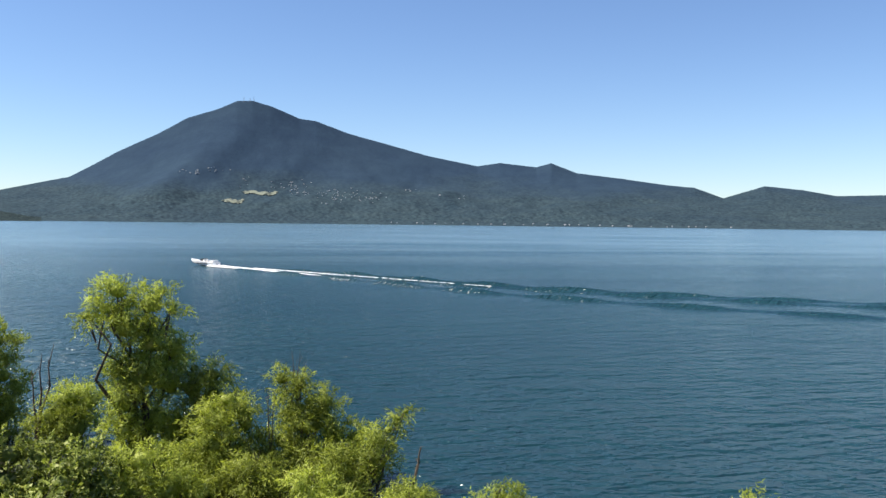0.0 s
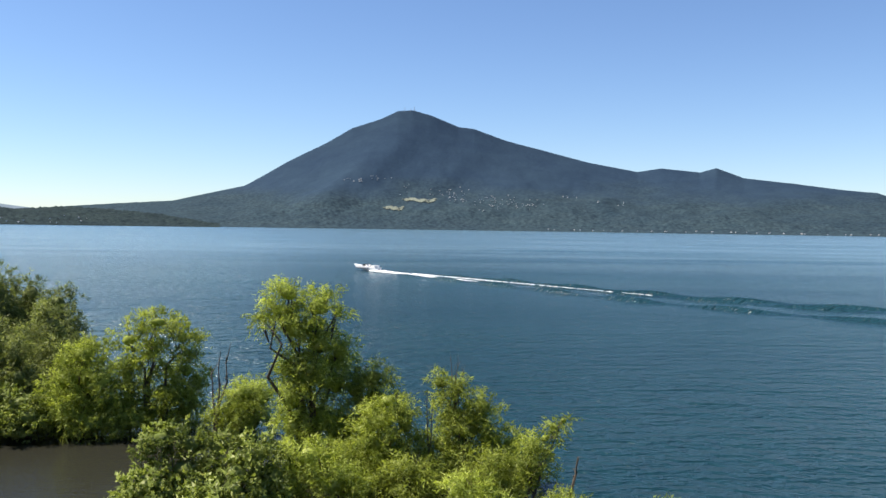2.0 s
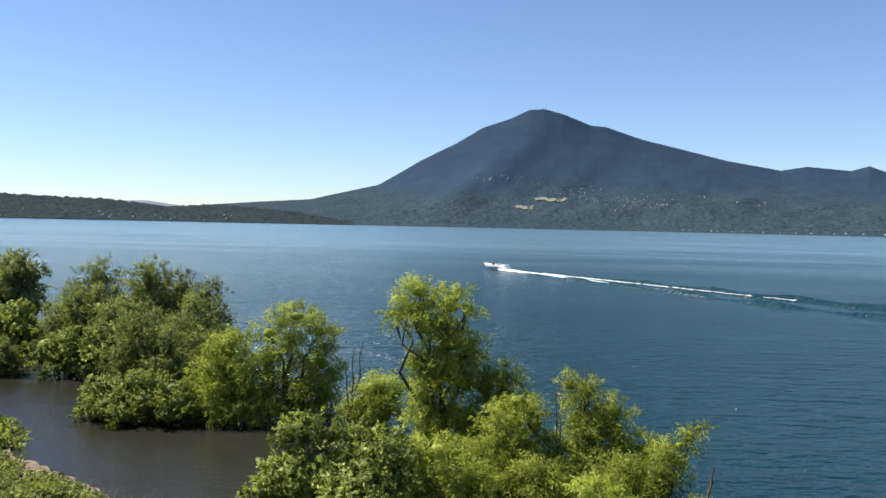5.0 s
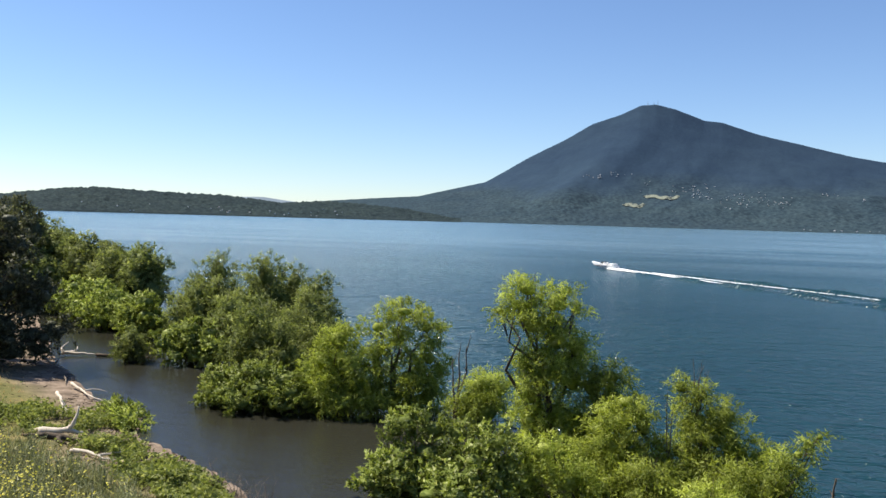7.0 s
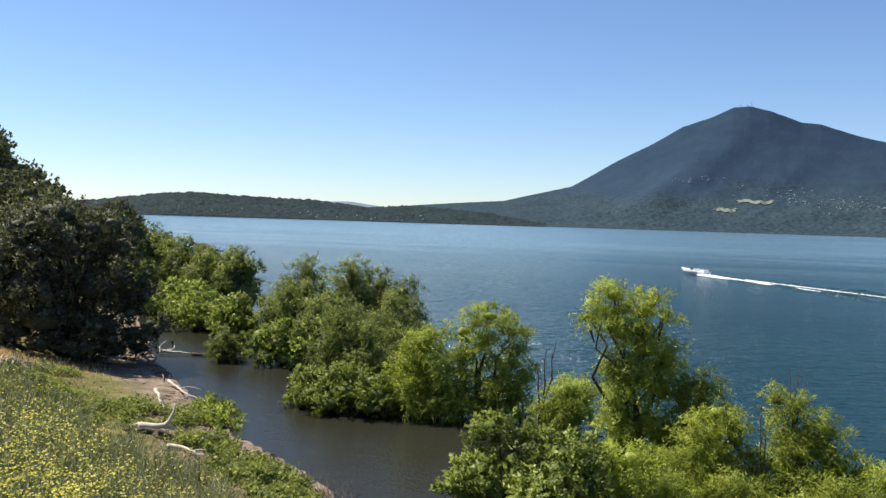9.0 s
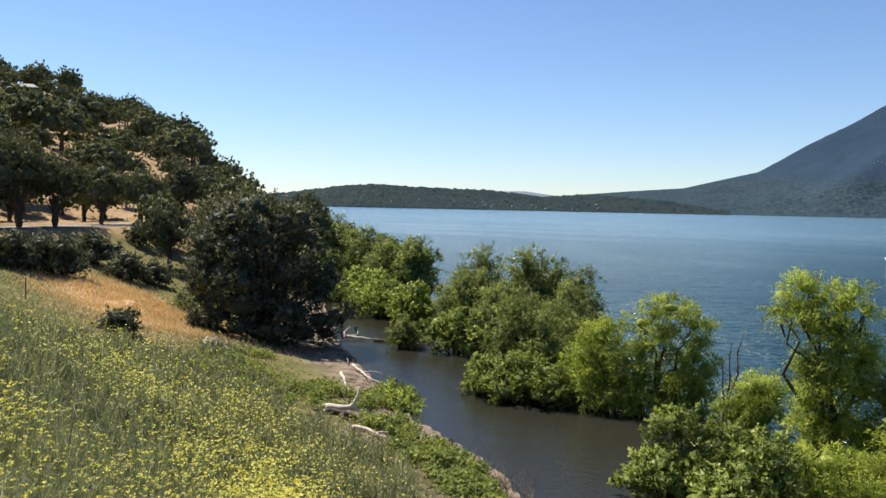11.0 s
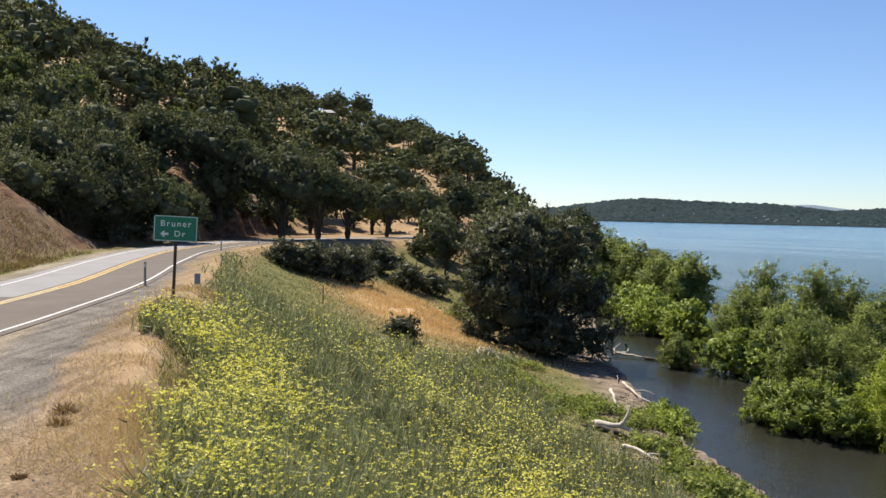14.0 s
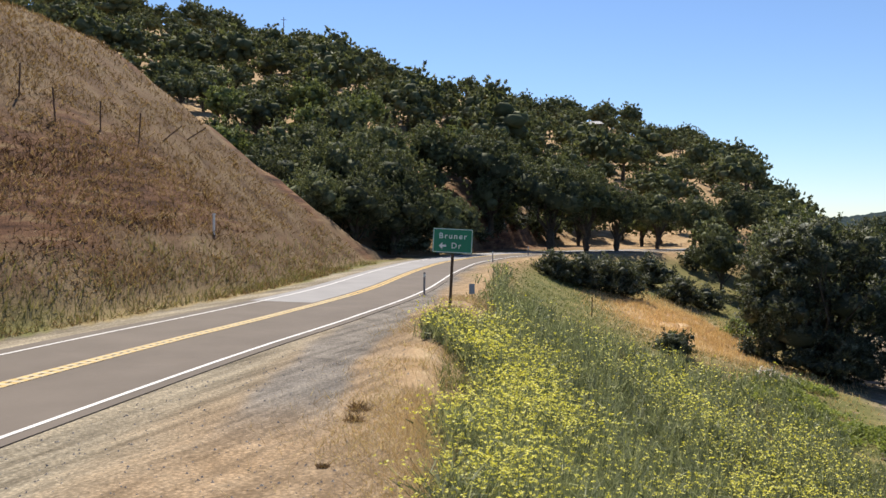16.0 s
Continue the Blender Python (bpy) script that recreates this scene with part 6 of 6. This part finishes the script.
keep = (x < -12) & (x > -52) & (land > 0.05) & (fractal(x * 0.5, y * 0.5, 88, 2) + 0.25 * rg.random(len(x)) > 0.56)
P = np.stack([x, y, z + 0.015], 1)[keep]
n = len(P)
w = unit(rg.normal(size=(n, 3)) * [1, 1, 0.12] + 0.5 * np.concatenate([run[keep], np.zeros((n, 1))], 1))
stuff("shore_wrack", blades_of(P, w, 0.12 + 0.55 * rg.random(n) ** 2, 0.03 + 0.05 * rg.random(n), rg), "wrack", "dark and pale broken sticks strewn over the mud", "debris")

# rough grass on the cut bank
rg, x, y, z, lat, edge, land, d = scatter(190000, 66, 112, 16, 75, 105, 0.9)
run = -0.84 * x + 0.55 * y
wob = fractal(run * 0.14, z * 1.0, 75, 4)
keep = (lat < -4.3) & (x > -64) & (wob + 0.35 * rg.random(len(x)) > 0.57)
x, y, z, d, wob = x[keep], y[keep], z[keep], d[keep], wob[keep]
P = np.stack([x, y, z - 0.03], 1)
n = len(P)
tip = P + np.stack([0.10 + rg.normal(size=n) * 0.16, -0.05 + rg.normal(size=n) * 0.16, 0.07 + 0.20 * rg.random(n)], 1)
stuff("bank_grass", ribbons(P, tip, 0.008 + 0.0010 * d, rg), "bank_grass", "rough dry brown grass on the road bank", "grass")


# dark red-brown weeds on the bare middle of the bank
rg, x, y, z, lat, edge, land, d = scatter(90000, 66, 112, 16, 64, 117, 0.9)
up = z - ROAD_Z
wob = fractal((-0.84 * x + 0.55 * y) * 0.16, z * 1.1, 76, 4)
keep = (lat < -4.6) & (x > -56) & (rg.random(len(x)) < smooth(1.2, 3.2, up) * smooth(9.0, 5.5, up) * smooth(0.44, 0.58, wob) * smooth(-54, -44, x))
x, y, z, d = x[keep], y[keep], z[keep], d[keep]
P = np.stack([x, y, z - 0.03], 1)
n = len(P)
tip = P + np.stack([rg.normal(size=n) * 0.16, rg.normal(size=n) * 0.16, 0.06 + 0.26 * rg.random(n) ** 1.5], 1)
stuff("bank_weeds", ribbons(P, tip, 0.012 + 0.0012 * d, rg), "russet_weed", "dead red-brown weeds on the eroded road bank", "weeds")

# a fringe of olive grass at the foot of the bank
rg, x, y, z, lat, edge, land, d = scatter(90000, 68, 112, 15, 70, 115, 0.9)
keep = (lat < -4.4) & (x > -62) & (rg.random(len(x)) < 0.9 * smooth(8.6, 4.8, -lat + 4.5 * (fractal(x * 0.3, y * 0.3, 79, 3) - 0.5)))
x, y, z, d = x[keep], y[keep], z[keep], d[keep]
P = np.stack([x, y, z - 0.03], 1)
n = len(P)
tip = P + np.stack([rg.normal(size=n) * 0.14, rg.normal(size=n) * 0.14, 0.12 + 0.38 * rg.random(n) ** 1.4], 1)
stuff("verge_grass", ribbons(P, tip, 0.012 + 0.0009 * d, rg), "verge_grass", "olive green grass at the foot of the bank", "grass")

# loose stones on the turnout
rg = np.random.default_rng(106)
a = np.radians(40 + 75 * rg.random(9500))
d = 3.2 * (27 / 3.2) ** (rg.random(9500) ** 0.7)
x, y = -np.sin(a) * d, np.cos(a) * d
z, lat, edge, land = height(x, y)
keep = (edge < 0.2) & (lat > 3.1)
x, y, z, d = x[keep], y[keep], z[keep], d[keep]
v, f = [], []
for px, py, pz_, q in zip(x, y, z, d):
    r = (0.006 + 0.022 * rg.random() ** 3) * (0.8 + q * 0.03)
    w = rg.random() * 6.28
    ring = [(px + r * (0.7 + 0.5 * rg.random()) * math.cos(w + k * 1.2566), py + r * (0.7 + 0.5 * rg.random()) * math.sin(w + k * 1.2566), pz_ - 0.003) for k in range(5)]
    put(v, f, ring + [(px + r * 0.1, py - r * 0.1, pz_ + r * 0.8)], [(0, 1, 5), (1, 2, 5), (2, 3, 5), (3, 4, 5), (4, 0, 5)])
tagged(part("loose_stones", v, f, M["stone"]), "small grey stones scattered over the gravel turnout", "stones", kind="stuff")

# dead weeds at the edge of the turnout
for n, (x, y, r, h) in enumerate(((-13.2, 3.7, 0.16, 0.2), (-14.0, 4.0, 0.2, 0.25), (-10.6, 2.6, 0.1, 0.1), (-8.4, 1.9, 0.08, 0.1))):
    rg = np.random.default_rng(980 + n)
    q = 260
    w = unit(rg.normal(size=(q, 3)) * [1, 1, 0.5] + [0, 0, 0.5])
    base_p = np.tile(np.array([[x, y, ground_z(x, y) - 0.01]]), (q, 1)) + rg.normal(size=(q, 3)) * [r * 0.3, r * 0.3, 0]
    t = tagged(new("dead_weed", quads("dead_weed", leaf_quads(base_p, w, (0.5 + 0.6 * rg.random(q)) * max(r, h), np.full(q, 0.012), rg), M["bank_grass"])), "small dry brown weed tuft on the gravel", "weed", "dead weeds")


# dry twiggy weeds by the inlet
for n, (x, y) in enumerate(((-15.2, 29.0), (-14.3, 27.9), (-13.6, 28.3), (-16.4, 29.6), (-13.0, 27.0))):
    rg = np.random.default_rng(990 + n)
    t = thing("dry_weed", (x, y, max(ground_z(x, y), 0) - 0.05), "bare grey twiggy weed at the water's edge", "weed", "twiggy weeds")
    for k in range(7):
        tip = np.array([rg.normal() * 0.45, rg.normal() * 0.45, 0.6 + 0.7 * rg.random()])
        path = wander((0, 0, 0), tip, 4, 0.04, rg)
        v, f = tube(path, [0.016, 0.014, 0.011, 0.008, 0.005], 4)
        for q in (1, 2, 3):
            a = np.array(path[q])
            put(v, f, *tube([tuple(a), tuple(a + rg.normal(size=3) * 0.12 + [0, 0, 0.1]), tuple(a + rg.normal(size=3) * 0.2 + [0, 0, 0.2])], [0.008, 0.006, 0.003], 3))
        part("stem", v, f, M["grey_twig"], t)

# a house and poles high on the hill
def at_bearing(az, d):
    x, y = -math.sin(radians(az)) * d, math.cos(radians(az)) * d
    return x, y, ground_z(x, y)


hx, hy, hz = at_bearing(58.6, 318)
hz -= 0.4
villa = thing("hillside_house", (hx, hy, hz), "low brown house with a pale roof among the hilltop oaks", "house", "", 40, 0.6)
part("wall", *box(0, 0, 1.5, 15, 8, 5), M["post_wood"], villa)
part("roof", [(-9, -5.5, 3.8), (9, -5.5, 3.8), (9, 5.5, 3.8), (-9, 5.5, 3.8), (-5.5, 0, 6.2), (5.5, 0, 6.2)], [(0, 1, 5, 4), (2, 3, 4, 5), (0, 4, 3), (1, 2, 5), (3, 2, 1, 0)], M["house_roof"], villa)
for x in (-4.5, 0, 4.5):
    win = part("window", *box(x, -4.06, 2.2, 1.9, 0.1, 1.5), M["dark_glass"], villa, "dark window")
for az, d, h in ((79.4, 362, 13), (62.0, 345, 12), (67.0, 366, 8)):
    px, py, pz0 = at_bearing(az, d)
    pole = thing("utility_pole", (px, py, pz0 - 0.5), "thin dark utility pole on the ridge", "pole", "ridge poles", az)
    part("shaft", *tube([(0, 0, 0), (0, 0, h)], [0.22, 0.15], 6), M["post_wood"], pole)
    part("crossarm", *box(0, 0, h - 1, 2.6, 0.14, 0.14), M["post_wood"], pole)
